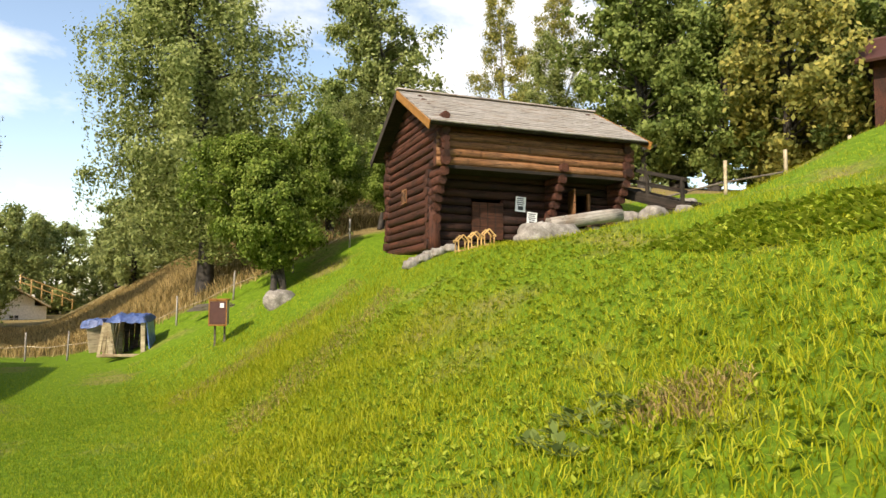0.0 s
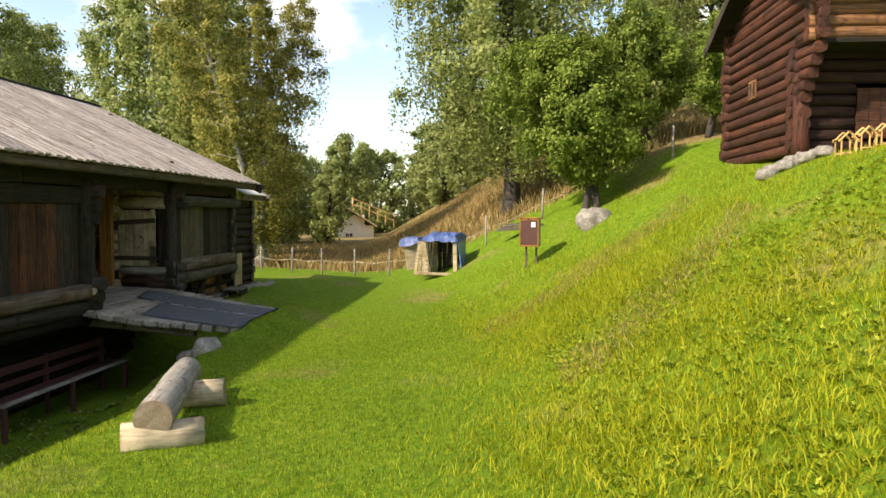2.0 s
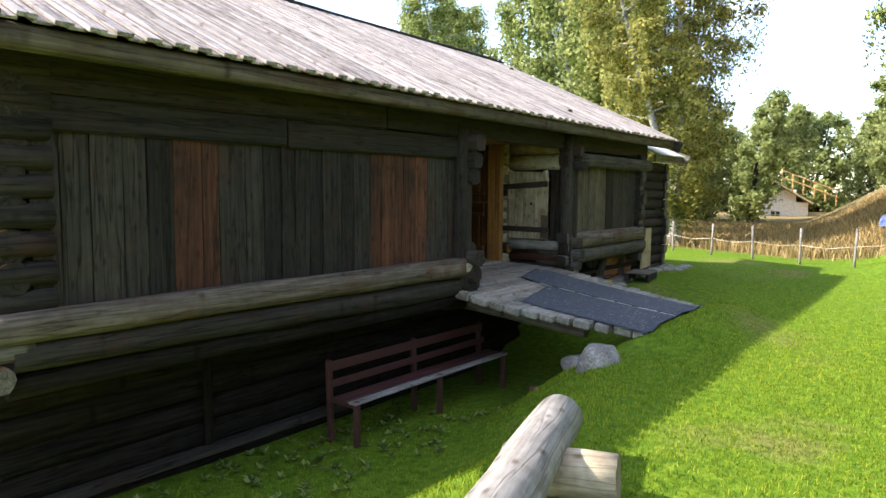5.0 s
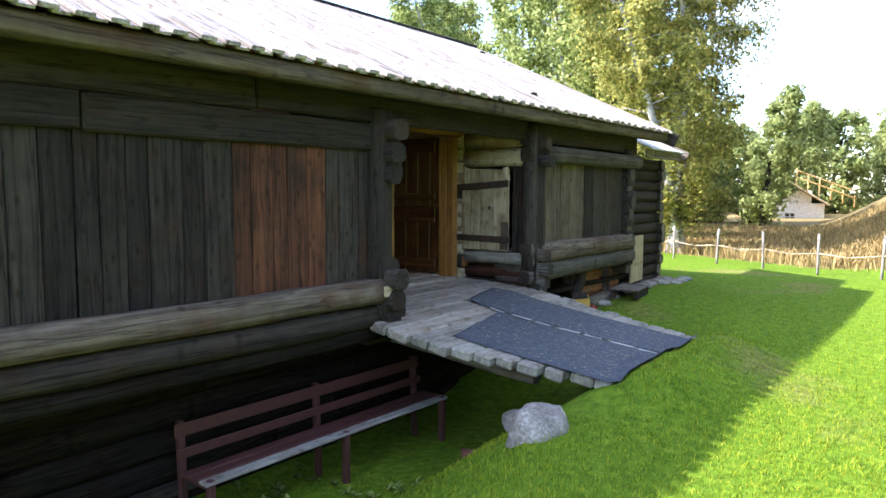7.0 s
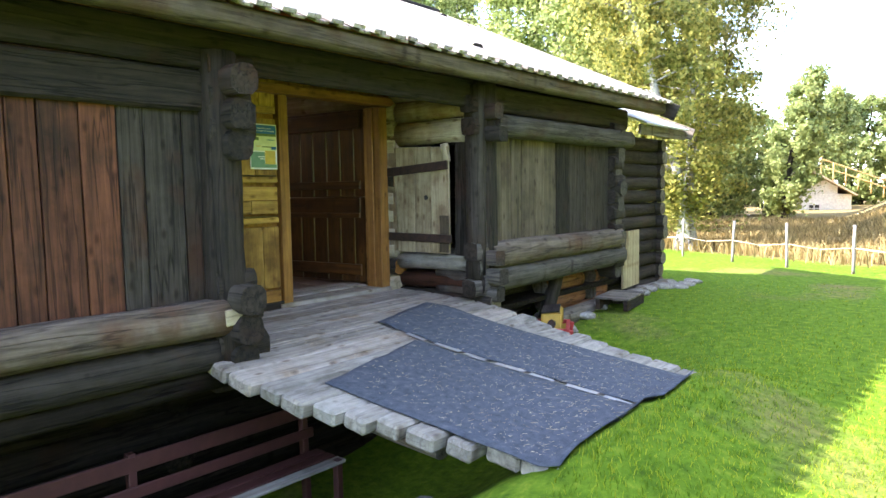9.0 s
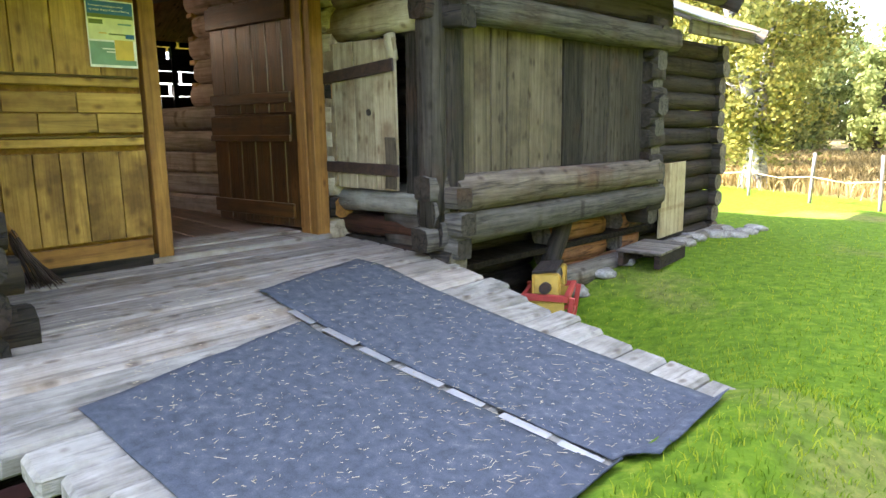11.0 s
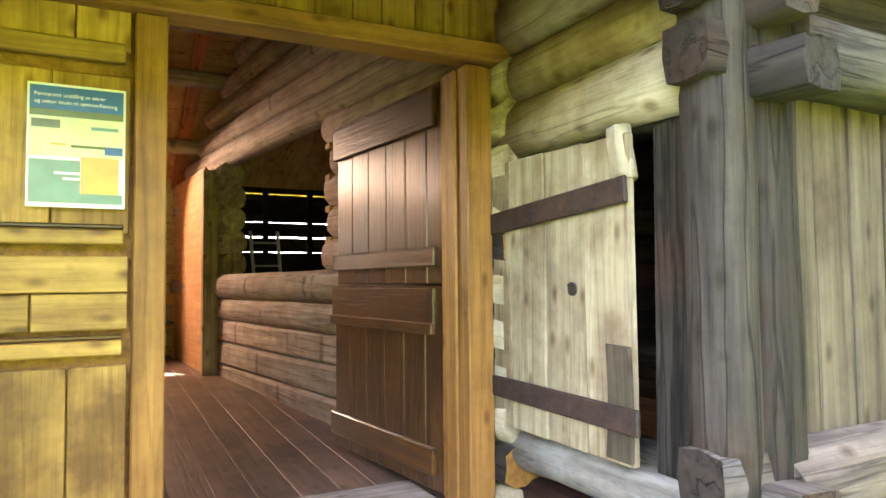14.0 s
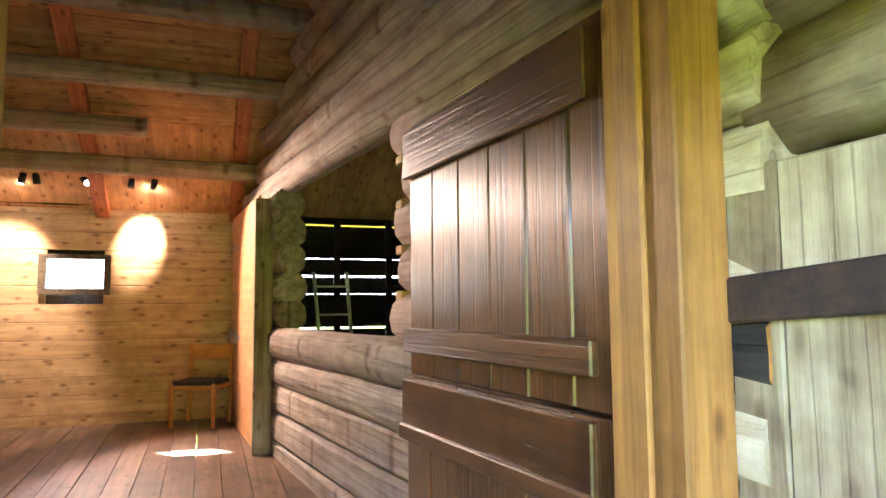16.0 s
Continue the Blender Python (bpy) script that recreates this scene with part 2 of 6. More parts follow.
M_PINEWALL = wood("new_pine_boards", (0.38, 0.23, 0.11), (0.62, 0.43, 0.235), (0.44, 0.27, 0.13), 0.68, 0.6, 0.3, 0.1, 16, 0.9, 0.0, 0.1)
M_ROOFIN = wood("orange_roof_boards", (0.42, 0.20, 0.085), (0.68, 0.40, 0.20), (0.32, 0.15, 0.06), 0.66, 0.7, 0.3, 0.15, 16, 0.9, 0.0, 0.15)
M_FLOOR = wood("red_brown_floor_boards", (0.085, 0.052, 0.034), (0.22, 0.14, 0.092), (0.08, 0.055, 0.042), 0.55, 0.42, 0.3, 0.16, 16, 0.8, 0.0, 0.25)
M_PARTITION = wood("orange_veneer", (0.38, 0.17, 0.07), (0.58, 0.29, 0.13), None, 0.6, 0.5, 0.1, 0.05, 20, 0.6, 0.0, 0.0)
M_BENCHLOG = wood("silver_peeled_log", (0.15, 0.135, 0.115), (0.37, 0.34, 0.30), (0.26, 0.19, 0.135), 0.6, 0.85, 0.7, 0.1, 20, 1.0, 0.0, 0.4)
M_LOGEND = mottled("sawn_log_end", [(0.3, (0.13, 0.09, 0.055)), (0.7, (0.32, 0.25, 0.17))], 8, 0.9, 0.5)
M_IRON = mottled("rusty_black_iron", [(0.35, (0.018, 0.012, 0.010)), (0.7, (0.07, 0.035, 0.022))], 14, 0.7, 0.5)
M_STONE = mottled("granite_with_lichen", [(0.32, (0.085, 0.072, 0.058)), (0.52, (0.24, 0.215, 0.185)), (0.70, (0.46, 0.43, 0.385))], 5, 0.9, 0.9, 40, 0, 0.02)
M_MAT = mottled("blue_grey_rubber_mat", [(0.34, (0.030, 0.036, 0.048)), (0.58, (0.072, 0.081, 0.099)), (0.70, (0.17, 0.17, 0.17))], 18, 0.95, 1.0, 220)
M_GROUND = None
M_LEAFG = leafy("birch_leaves", (0.120, 0.155, 0.040), (0.260, 0.305, 0.095), (0.45, 0.48, 0.18), 0.5, 0.35)
M_LEAFR = leafy("bright_green_leaves", (0.085, 0.135, 0.018), (0.185, 0.255, 0.042), (0.34, 0.40, 0.09), 0.45, 0.5)
M_LEAFY = leafy("yellowing_birch_leaves", (0.155, 0.170, 0.042), (0.320, 0.320, 0.09), (0.52, 0.45, 0.12), 0.5, 0.3)
M_LEAFD = leafy("dark_leaves", (0.090, 0.130, 0.030), (0.200, 0.260, 0.068), (0.36, 0.41, 0.12), 0.5, 0.3)
# Far wood: distance haze and sunlight are put into paler leaf greens.
M_LEAFFAR = leafy("hazed_far_leaves", (0.170, 0.215, 0.070), (0.29, 0.34, 0.115), (0.42, 0.45, 0.17), 0.5, 0.3)
M_WEED = leafy("broad_weed_leaves", (0.095, 0.155, 0.009), (0.230, 0.310, 0.02), (0.42, 0.46, 0.06), 0.4, 0.8)
M_BARK = mottled("dark_bark", [(0.35, (0.016, 0.013, 0.010)), (0.7, (0.075, 0.062, 0.05))], 9, 0.9, 1.0, 40, 0, 0.02)
M_BIRCH = mottled("birch_bark", [(0.40, (0.06, 0.05, 0.045)), (0.5, (0.36, 0.34, 0.31)), (0.7, (0.6, 0.58, 0.55))], 4, 0.85, 0.6, 20)
M_BLADE = leafy("lawn_blades", (0.080, 0.145, 0.007), (0.185, 0.275, 0.013), (0.38, 0.39, 0.032), 0.4, 0.6)
M_BLADEHI = leafy("tall_grass_blades", (0.130, 0.170, 0.006), (0.315, 0.330, 0.011), (0.47, 0.455, 0.04), 0.4, 0.7)
M_STRAW = leafy("dry_field_grass", (0.14, 0.115, 0.045), (0.33, 0.235, 0.095), (0.50, 0.37, 0.16), 0.3, 0.3)
M_BLUE = mottled("blue_tarpaulin", [(0.35, (0.05, 0.10, 0.32)), (0.6, (0.16, 0.26, 0.58)), (0.72, (0.55, 0.6, 0.7))], 4, 0.4, 0.8, 12, 0, 0.03)
M_WHITE = plain("white_paint", (0.78, 0.77, 0.72), 0.7)
M_PAPER = plain("white_laminated_paper", (0.80, 0.80, 0.78), 0.35)
M_INK = plain("dark_print", (0.03, 0.03, 0.035), 0.5)
M_RED = plain("worn_red_paint", (0.42, 0.045, 0.035), 0.6)
M_YEL = plain("worn_yellow_paint", (0.55, 0.34, 0.06), 0.6)
M_DARKRED = plain("dark_red_bench_paint", (0.065, 0.020, 0.016), 0.6)
M_BRICK = mottled("old_red_brick", [(0.35, (0.10, 0.035, 0.022)), (0.7, (0.20, 0.085, 0.055))], 12, 0.9, 0.5)
M_BROWNBOX = plain("brown_box_front", (0.085, 0.03, 0.022), 0.6)
M_GREYBOX = plain("grey_beige_box", (0.30, 0.27, 0.22), 0.7)
M_FRESH = wood("fresh_pine", (0.42, 0.24, 0.08), (0.68, 0.45, 0.19), None, 0.6, 0.7, 0.3, 0.1)
M_CHAIR = wood("orange_lacquered_pine", (0.40, 0.17, 0.035), (0.62, 0.31, 0.075), None, 0.6, 0.4, 0.2, 0.06, 18, 0.8, 0.3, 0.0)
M_RAFTER = wood("red_orange_rafter", (0.36, 0.11, 0.05), (0.60, 0.23, 0.11), None, 0.6, 0.7, 0.3, 0.1, 16, 0.9, 0.0, 0.1)
M_DIRT = mottled("bare_soil", [(0.35, (0.05, 0.038, 0.026)), (0.7, (0.15, 0.12, 0.085))], 4, 0.95, 0.8)
M_TIN = plain("pale_roof_sheet", (0.55, 0.54, 0.52), 0.5)
M_ALU = plain("brushed_aluminium_strip", (0.42, 0.41, 0.40), 0.5, 0.6)
M_BLACK = plain("black_plastic", (0.02, 0.02, 0.02), 0.5)

# ---- building blocks ----
AT = {}


def thing(name, x=0.0, y=0.0, z=0.0, label="", category="", group="", kind="", rz=0.0):
    ob = new(name)
    ob.empty_display_size = 0.1
    AT[ob] = pose(x, y, z, 0, 0, rz)
    ob.matrix_basis = AT[ob]
    return tagged(ob, label, category, group, kind)


def put(name, mesh, mat, parent=None, m=None, label="", smooth=False):
    """A mesh object at the pose m, as a part of parent."""
    if mat and not mesh.materials:
        mesh.materials.append(mat)
    if smooth:
        mesh.shade_smooth()
    ob = new(name, mesh)
    AT[ob] = m.copy() if m else Matrix()
    if parent:
        ob.parent = parent
        ob.matrix_parent_inverse = AT[parent].inverted()
    ob.matrix_basis = AT[ob]
    return tagged(ob, label)


def from_bm(bm, name="mesh"):
    me = bpy.data.meshes.new(name)
    bm.to_mesh(me)
    bm.free()
    return me


def box_mesh(lx, ly, lz, bevel=0.006, wobble=0.0, seed=0, cuts=0):
    """A bevelled board, centred, grain along x."""
    bm = bmesh.new()
    bmesh.ops.create_cube(bm, size=1.0)
    for v in bm.verts:
        v.co = Vector((v.co.x * lx, v.co.y * ly, v.co.z * lz))
    if cuts:
        bmesh.ops.subdivide_edges(bm, edges=[e for e in bm.edges if abs(e.verts[0].co.x - e.verts[1].co.x) > 0.5 * lx], cuts=cuts)
    if bevel:
        bmesh.ops.bevel(bm, geom=[e for e in bm.edges if e.calc_face_angle(0) > 0.5], offset=min(bevel, ly * 0.3, lz * 0.3), segments=1, affect="EDGES")
    if wobble:
        for v in bm.verts:
            k = noise.noise_vector(Vector((v.co.x * 1.7 + seed * 7.1, v.co.y * 3 + seed * 3.3, v.co.z * 3)))
            v.co += k * wobble
    return from_bm(bm)


def board(name, p0, p1, w, d, mat, parent=None, up=(0, 0, 1), bevel=0.006, wobble=0.0, cuts=0, label="", seed=0):
    """A board from p0 to p1 (centre line); w across, d along up."""
    p0, p1 = Vector(p0), Vector(p1)
    x = (p1 - p0).normalized()
    y = Vector(up).cross(x).normalized()
    z = x.cross(y)
    m = Matrix((x, y, z)).transposed().to_4x4()
    m.translation = (p0 + p1) / 2
    return put(name, box_mesh((p1 - p0).length, w, d, bevel, wobble, seed, cuts), mat, parent, m, label)


def log_mesh(length, r0, r1, seed, sides=12, segs=9, square=0.0, wob=0.06):
    """A log along x: uneven girth, slight bends, sawn ends; square flattens its sides."""
    rnd = random.Random(seed)
    verts, faces = [], []
    for i in range(segs + 1):
        f = i / segs
        r = r0 + (r1 - r0) * f
        cy, cz = (noise.noise(Vector((f * 2.3, seed * 1.7, k))) * 0.16 * r for k in (0.2, 5.2))
        for j in range(sides):
            a = 2 * math.pi * j / sides
            c, s = math.cos(a), math.sin(a)
            k = 1.0 / max(abs(c), abs(s))
            rr = r * (1 + square * (min(k, 1.3) - 1)) * (1 + wob * noise.noise(Vector((f * length * 1.6, j * 0.9 + seed, seed * 0.37))) * 2)
            verts.append((f * length + rnd.uniform(-0.004, 0.004), cy + c * rr, cz + s * rr))
    for i in range(segs):
        for j in range(sides):
            a, b = i * sides + j, i * sides + (j + 1) % sides
            faces.append((a, b, b + sides, a + sides))
    me = bpy.data.meshes.new("log")
    faces.append(tuple(reversed(range(sides))))
    faces.append(tuple(range(segs * sides, (segs + 1) * sides)))
    me.from_pydata(verts, [], faces)
    me.shade_smooth()
    me.polygons[len(faces) - 1].use_smooth = me.polygons[len(faces) - 2].use_smooth = False
    return me


LOGS = [0]


def log(name, p0, p1, r, mat, parent=None, r1=None, square=0.25, end=None, label="", wob=0.06, sides=12):
    LOGS[0] += 1
    p0, p1 = Vector(p0), Vector(p1)
    x = (p1 - p0).normalized()
    up = Vector((0, 0, 1)) if abs(x.z) < 0.9 else Vector((0, 1, 0))
    y = up.cross(x).normalized()
    m = Matrix((x, y, x.cross(y))).transposed().to_4x4()
    m.translation = p0
    me = log_mesh((p1 - p0).length, r, r1 or r * 0.93, LOGS[0], square=square, wob=wob, sides=sides, segs=max(3, min(14, int((p1 - p0).length * 2.5))))
    me.materials.append(mat)
    if end:
        me.materials.append(end)
        n = len(me.polygons)
        me.polygons[n - 1].material_index = me.polygons[n - 2].material_index = 1
    return put(name, me, None, parent, m, label)


def stone_mesh(rx, ry, rz, seed, sub=3):
    bm = bmesh.new()
    bmesh.ops.create_icosphere(bm, subdivisions=sub, radius=1.0)
    for v in bm.verts:
        d = v.co.copy()
        k = 1 + 0.32 * noise.noise(d * 1.1 + Vector((seed * 3.1, 0, 0))) + 0.10 * noise.noise(d * 3.3 + Vector((0, seed, 0)))
        flat = max(-0.55, min(0.72, d.z * 1.0))
        v.co = Vector((d.x * rx * k, d.y * ry * k, flat * rz * k))
    me = from_bm(bm)
    me.shade_smooth()
    return me


def stone(name, x, y, z, rx, ry, rz, seed, label="", group="", turn=0.0, mat=None):
    ob = put(name, stone_mesh(rx, ry, rz, seed), mat or M_STONE, None, pose(x, y, z, 0, 0, turn))
    return tagged(ob, label or "grey lichen-spotted granite boulder half sunk in the grass", "stone", group)


# ---- ground ----
def soft(v, k):
    return np.logaddexp(0, np.asarray(v, float) / k) * k


def ease(v, a, b):
    f = np.clip((np.asarray(v, float) - a) / (b - a), 0, 1)
    return f * f * (3 - 2 * f)


def height(x, y):
    """The ground: lawn falling gently to the barn, a grassy hill rising beyond it with a shelf for the storehouse."""
    slope = 0.43 + 0.14 * ease(y, 4, 14)
    foot = 0.3 - 0.33 * (soft(np.asarray(y, float) - 17, 1.0) - soft(np.asarray(y, float) - 31, 1.0)) - 0.2 * (soft(np.asarray(y, float) - 31, 2.0) - soft(np.asarray(y, float) - 55, 2.0))
    shelf = ease(y, 9, 13)
    rise = soft(x - foot, 0.5) - shelf * (0.9 * soft(x - 6.2, 0.4) - 0.45 * soft(x - 9.5, 0.6)) - 0.5 * soft(x - 15.5, 1.0) - 0.3 * (1 - shelf) * soft(x - 7, 1.0)
    low = 0.12 - 0.57 * ease(y, 0, 11)
    crest = 3.35 + 0.75 * ease(y, 11, 13)
    dip = -1.2 * (0.85 * ease((-np.asarray(x, float) - crest) / 2.0, 0, 1) + 0.15 * ease(-np.asarray(x, float), 5, 7.6)) * (1 - ease(y, 15, 20))
    bumps = 0.035 * np.sin(x * 1.9 + 0.7 * np.sin(y * 0.8)) * np.sin(y * 1.4 + 0.4) * ease(x, -1.0, 1.5)
    lip = 0.23 * np.exp(-((np.asarray(x, float) + 3.85) / 0.55) ** 2) * ease(y, 13.3, 14.2) * (1 - ease(y, 16.2, 17.2))
    hollow = -0.36 * np.exp(-((np.asarray(x, float) - 10.2) / 2.3) ** 2 - ((np.asarray(y, float) - 10.2) / 3.2) ** 2)
    return low + slope * rise + dip + bumps + lip + hollow


def gz(x, y):
    return float(height(x, y))


def ground_material():
    m, n, l, b = base_mat("grass_sod", 0.95)
    b.inputs["Specular IOR Level"].default_value = 0.1
    co = n.new("ShaderNodeTexCoord")
    big = noise_node(n, l, co.outputs["Object"], 0.35, 6, 0.6)
    fine = noise_node(n, l, co.outputs["Object"], 9.0, 8, 0.7)
    green = ramp_node(n, l, fine, [(0.3, (0.045, 0.092, 0.006)), (0.55, (0.120, 0.20, 0.012)), (0.75, (0.25, 0.28, 0.03))])
    dry = ramp_node(n, l, fine, [(0.3, (0.10, 0.075, 0.03)), (0.7, (0.32, 0.24, 0.10))])
    f = ramp_node(n, l, big, [(0.56, (0, 0, 0)), (0.72, (1, 1, 1))])
    col = mix_node(n, l, f, green, dry)
    # the unmown field beyond the fence is straw coloured
    sep = n.new("ShaderNodeSeparateXYZ")
    l.new(co.outputs["Object"], sep.inputs["Vector"])
    far = n.new("ShaderNodeMath")
    far.operation, far.inputs[1].default_value = "MULTIPLY_ADD", 1.0
    dx = n.new("ShaderNodeMath")
    dx.operation, dx.inputs[1].default_value = "MULTIPLY", 0.42
    l.new(sep.outputs["X"], dx.inputs[0])
    l.new(sep.outputs["Y"], far.inputs[0])
    l.new(dx.outputs["Value"], far.inputs[2])
    rng = n.new("ShaderNodeMapRange")
    rng.inputs["From Min"].default_value, rng.inputs["From Max"].default_value = 25.2, 25.9
    l.new(far.outputs["Value"], rng.inputs["Value"])
    col = mix_node(n, l, rng.outputs["Result"], col, dry)
    l.new(col, b.inputs["Base Color"])
    bump_node(n, l, b, fine, 0.8, 0.05)
    return m


def spread(lo, hi, step, out, grow):
    mid = list(np.arange(lo, hi + 1e-6, step))
    a, d = [], step
    while hi + sum(a) < out:
        d *= grow
        a.append(d)
    up = hi + np.cumsum(a)
    return np.array(list(lo - np.cumsum(a)[::-1]) + mid + list(up))


gx, gy = spread(-17, 18, 0.25, 1500, 1.16), spread(-7, 36, 0.3, 1500, 1.16)
XX, YY = np.meshgrid(gx, gy)
ZZ = height(np.clip(XX, -60, 90), np.clip(YY, -40, 120))
gv = np.stack([XX, YY, ZZ], -1).reshape(-1, 3)
nx, ny = len(gx), len(gy)
idx = np.arange(nx * ny).reshape(ny, nx)
gf = np.stack([idx[:-1, :-1], idx[:-1, 1:], idx[1:, 1:], idx[1:, :-1]], -1).reshape(-1, 4)


def big_mesh(name, verts, faces):
    """A mesh from arrays of many equal polygons."""
    me = bpy.data.meshes.new(name)
    k = faces.shape[1]
    me.vertices.add(len(verts))
    me.vertices.foreach_set("co", np.ascontiguousarray(verts, np.float32).ravel())
    me.loops.add(faces.size)
    me.loops.foreach_set("vertex_index", np.ascontiguousarray(faces, np.int32).ravel())
    me.polygons.add(len(faces))
    me.polygons.foreach_set("loop_start", np.arange(0, faces.size, k, dtype=np.int32))
    me.update(calc_edges=True)
    return me


ground_mesh = big_mesh("ground", gv, gf)
ground_mesh.shade_smooth()
tagged(put("ground", ground_mesh, ground_material()), "sloping green meadow with a mown lawn and a straw field", "ground", kind="structure")


def blades(name, x, y, h, w, lean, mat, label, seed, z=None):
    """One blade of grass at each x, y: a bent strip of two faces."""
    r = np.random.RandomState(seed)
    k = len(x)
    z = height(x, y) if z is None else z
    a = r.uniform(0, 2 * np.pi, k)
    ca, sa = np.cos(a), np.sin(a)
    b = r.uniform(0, 2 * np.pi, k)
    ln = lean * h * r.uniform(0.2, 1.0, k)
    lx, ly = np.cos(b) * ln, np.sin(b) * ln
    v = np.empty((k, 5, 3))
    for i, (side, f, g) in enumerate(((-0.5, 0, 0), (0.5, 0, 0), (0.42, 0.55, 0.3), (-0.42, 0.55, 0.3), (0, 1, 1))):
        v[:, i, 0] = x + ca * w * side + lx * g
        v[:, i, 1] = y + sa * w * side + ly * g
        v[:, i, 2] = z - 0.01 + h * f * (1 - 0.25 * g * lean)
    base = (np.arange(k) * 5)[:, None]
    tri = np.concatenate([base + np.array(t) for t in ((0, 1, 2), (0, 2, 3), (3, 2, 4))], 0)
    ob = put(name, big_mesh(name, v.reshape(-1, 3), tri), mat)
    return tagged(ob, label, "grass", kind="stuff")


def scatter(n, x0, x1, y0, y1, seed, keep):
    r = np.random.RandomState(seed)
    x, y = r.uniform(x0, x1, n), r.uniform(y0, y1, n)
    ok = keep(x, y, r)
    return x[ok], y[ok], r

# ---- barn ----
RNG = random.Random(7)
XF, XD, XL, XW = -6.7, -8.0, -7.78, -15.0        # front face, porch wall, lower wall, rear wall
Y0, YL, YR, Y1 = 7.7, 13.5, 16.7, 20.15         # south gable, porch sides, north end
EAVE_X, EAVE_Z, RIDGE_X, RIDGE_Z = -6.2, 2.52, -10.8, 4.66


def stack(parent, axis, at, a0, a1, z0, z1, r, mat, over=0.25, gaps=(), end=None, square=0.25, jitter=0.02):
    """A wall of stacked logs along axis x or y; gaps: (a, b, z0, z1) openings."""
    z, k = z0 + r, 0
    while z < z1:
        spans = [(a0 - over * RNG.uniform(0.7, 1.1), a1 + over * RNG.uniform(0.7, 1.1))]
        for ga, gb, g0, g1 in gaps:
            if g0 - 0.3 * r < z < g1 + 0.3 * r:
                spans = [t for s, e in spans for t in ((s, min(e, ga)), (max(s, gb), e)) if t[1] - t[0] > 0.06]
        for s, e in spans:
            d = at + RNG.uniform(-jitter, jitter)
            p = ((s, d, z), (e, d, z)) if axis == "x" else ((d, s, z), (d, e, z))
            log("log", p[0], p[1], r * RNG.uniform(0.95, 1.06), mat, parent, square=square, end=end)
        z += 1.86 * r
        k += 1


def struct(name, label, category="wall"):
    return thing(name, label=label, category=category, kind="structure")


wall_low = struct("wall_lower_east", "dark tarred log wall under the overhanging barn storey")
stack(wall_low, "y", XL, Y0 + 0.05, 16.6, -2.0, 0.05, 0.15, M_TARSHADE, 0.2, square=0.6)
stack(wall_low, "x", YL + 0.1, -12, XL, -1.75, 0.0, 0.15, M_TARSHADE, 0.15)
board("frame_post", (XL + 0.17, 10.0, -1.45), (XL + 0.17, 10.0, -0.1), 0.1, 0.05, M_TARSHADE, wall_low, up=(1, 0, 0))
board("sill_board", (XL + 0.2, 7.75, -1.42), (XL + 0.2, 13.2, -1.46), 0.12, 0.1, M_PLANK, wall_low)

put("overhang_floor", box_mesh(8.0, 13.0, 0.06), M_TARSHADE, wall_low, pose(-10.85, 14.2, -0.16))

wall_left = struct("wall_front_left", "dark plank wall of the barn's jutting upper storey")
log("log", (XF + 0.02, 7.62, 0.385), (XF + 0.02, 13.62, 0.355), 0.118, M_SILL, wall_left, square=0.75, wob=0.05, r1=0.135)
log("log", (XF - 0.03, 7.75, 0.15), (XF - 0.03, 13.8, 0.08), 0.118, M_PLANK, wall_left, square=0.6, r1=0.13)
log("log", (XF - 0.10, 7.75, -0.08), (XF - 0.10, 13.7, -0.12), 0.10, M_TARSHADE, wall_left, square=0.6)
for ya, yb, zz, xx in ((7.66, 10.4, 2.0, -0.05), (10.41, 13.68, 2.0, -0.045), (7.66, 11.9, 2.29, -0.03), (11.91, 16.6, 2.31, -0.035), (16.61, 20.5, 2.30, -0.03)):
    board("beam", (XF + xx, ya, zz), (XF + xx, yb, zz + 0.01), 0.29, 0.11, M_TAR, wall_left, up=(1, 0, 0), bevel=0.02, wobble=0.012, cuts=8, seed=zz + ya)
y = Y0 + 0.25
while y < YL - 0.05:
    w = RNG.uniform(0.17, 0.30)
    red = 9.1 < y + w / 2 < 9.62 or 11.6 < y + w / 2 < 12.72
    board("plank", (XF - 0.07 + RNG.uniform(-0.012, 0.012), y + w / 2, 0.44), (XF - 0.07 + RNG.uniform(-0.012, 0.012), y + w / 2, 1.88), w - 0.008, 0.035,
          M_PLANKRED if red else M_PLANK, wall_left, up=(1, 0, 0), wobble=0.006, cuts=3, seed=y)
    y += w
put("backing_board", box_mesh(0.02, YL - Y0, 1.6), M_TAR, wall_left, pose(XF - 0.13, (Y0 + YL) / 2, 1.1))

# corner column of the left box at the porch: stacked log ends and a post
log("post", (XF - 0.02, YL, -0.1), (XF - 0.02, YL, 2.3), 0.15, M_TAR, wall_left, square=0.6)
for i, zz in enumerate((0.02, 0.25, 0.48, 1.62, 1.85, 2.08)):
    log("log_end", (XF - 0.9, YL + 0.05, zz), (XF + 0.18 + 0.05 * (i % 3), YL + 0.05, zz), 0.12, M_PLANK if i < 3 else M_TAR, wall_left, end=M_TAR, square=0.6)
    log("log_end", (XF, YL - 0.12, zz + 0.12), (XF, YL + 0.22 + 0.04 * (i % 2), zz + 0.12), 0.10, M_TAR, wall_left, end=M_PLANK, square=0.6)
board("iron_strap", (XF + 0.17, YL - 0.12, 0.36), (XF + 0.17, YL + 0.02, 0.37), 0.12, 0.02, M_PALELOG, wall_left, up=(1, 0, 0))

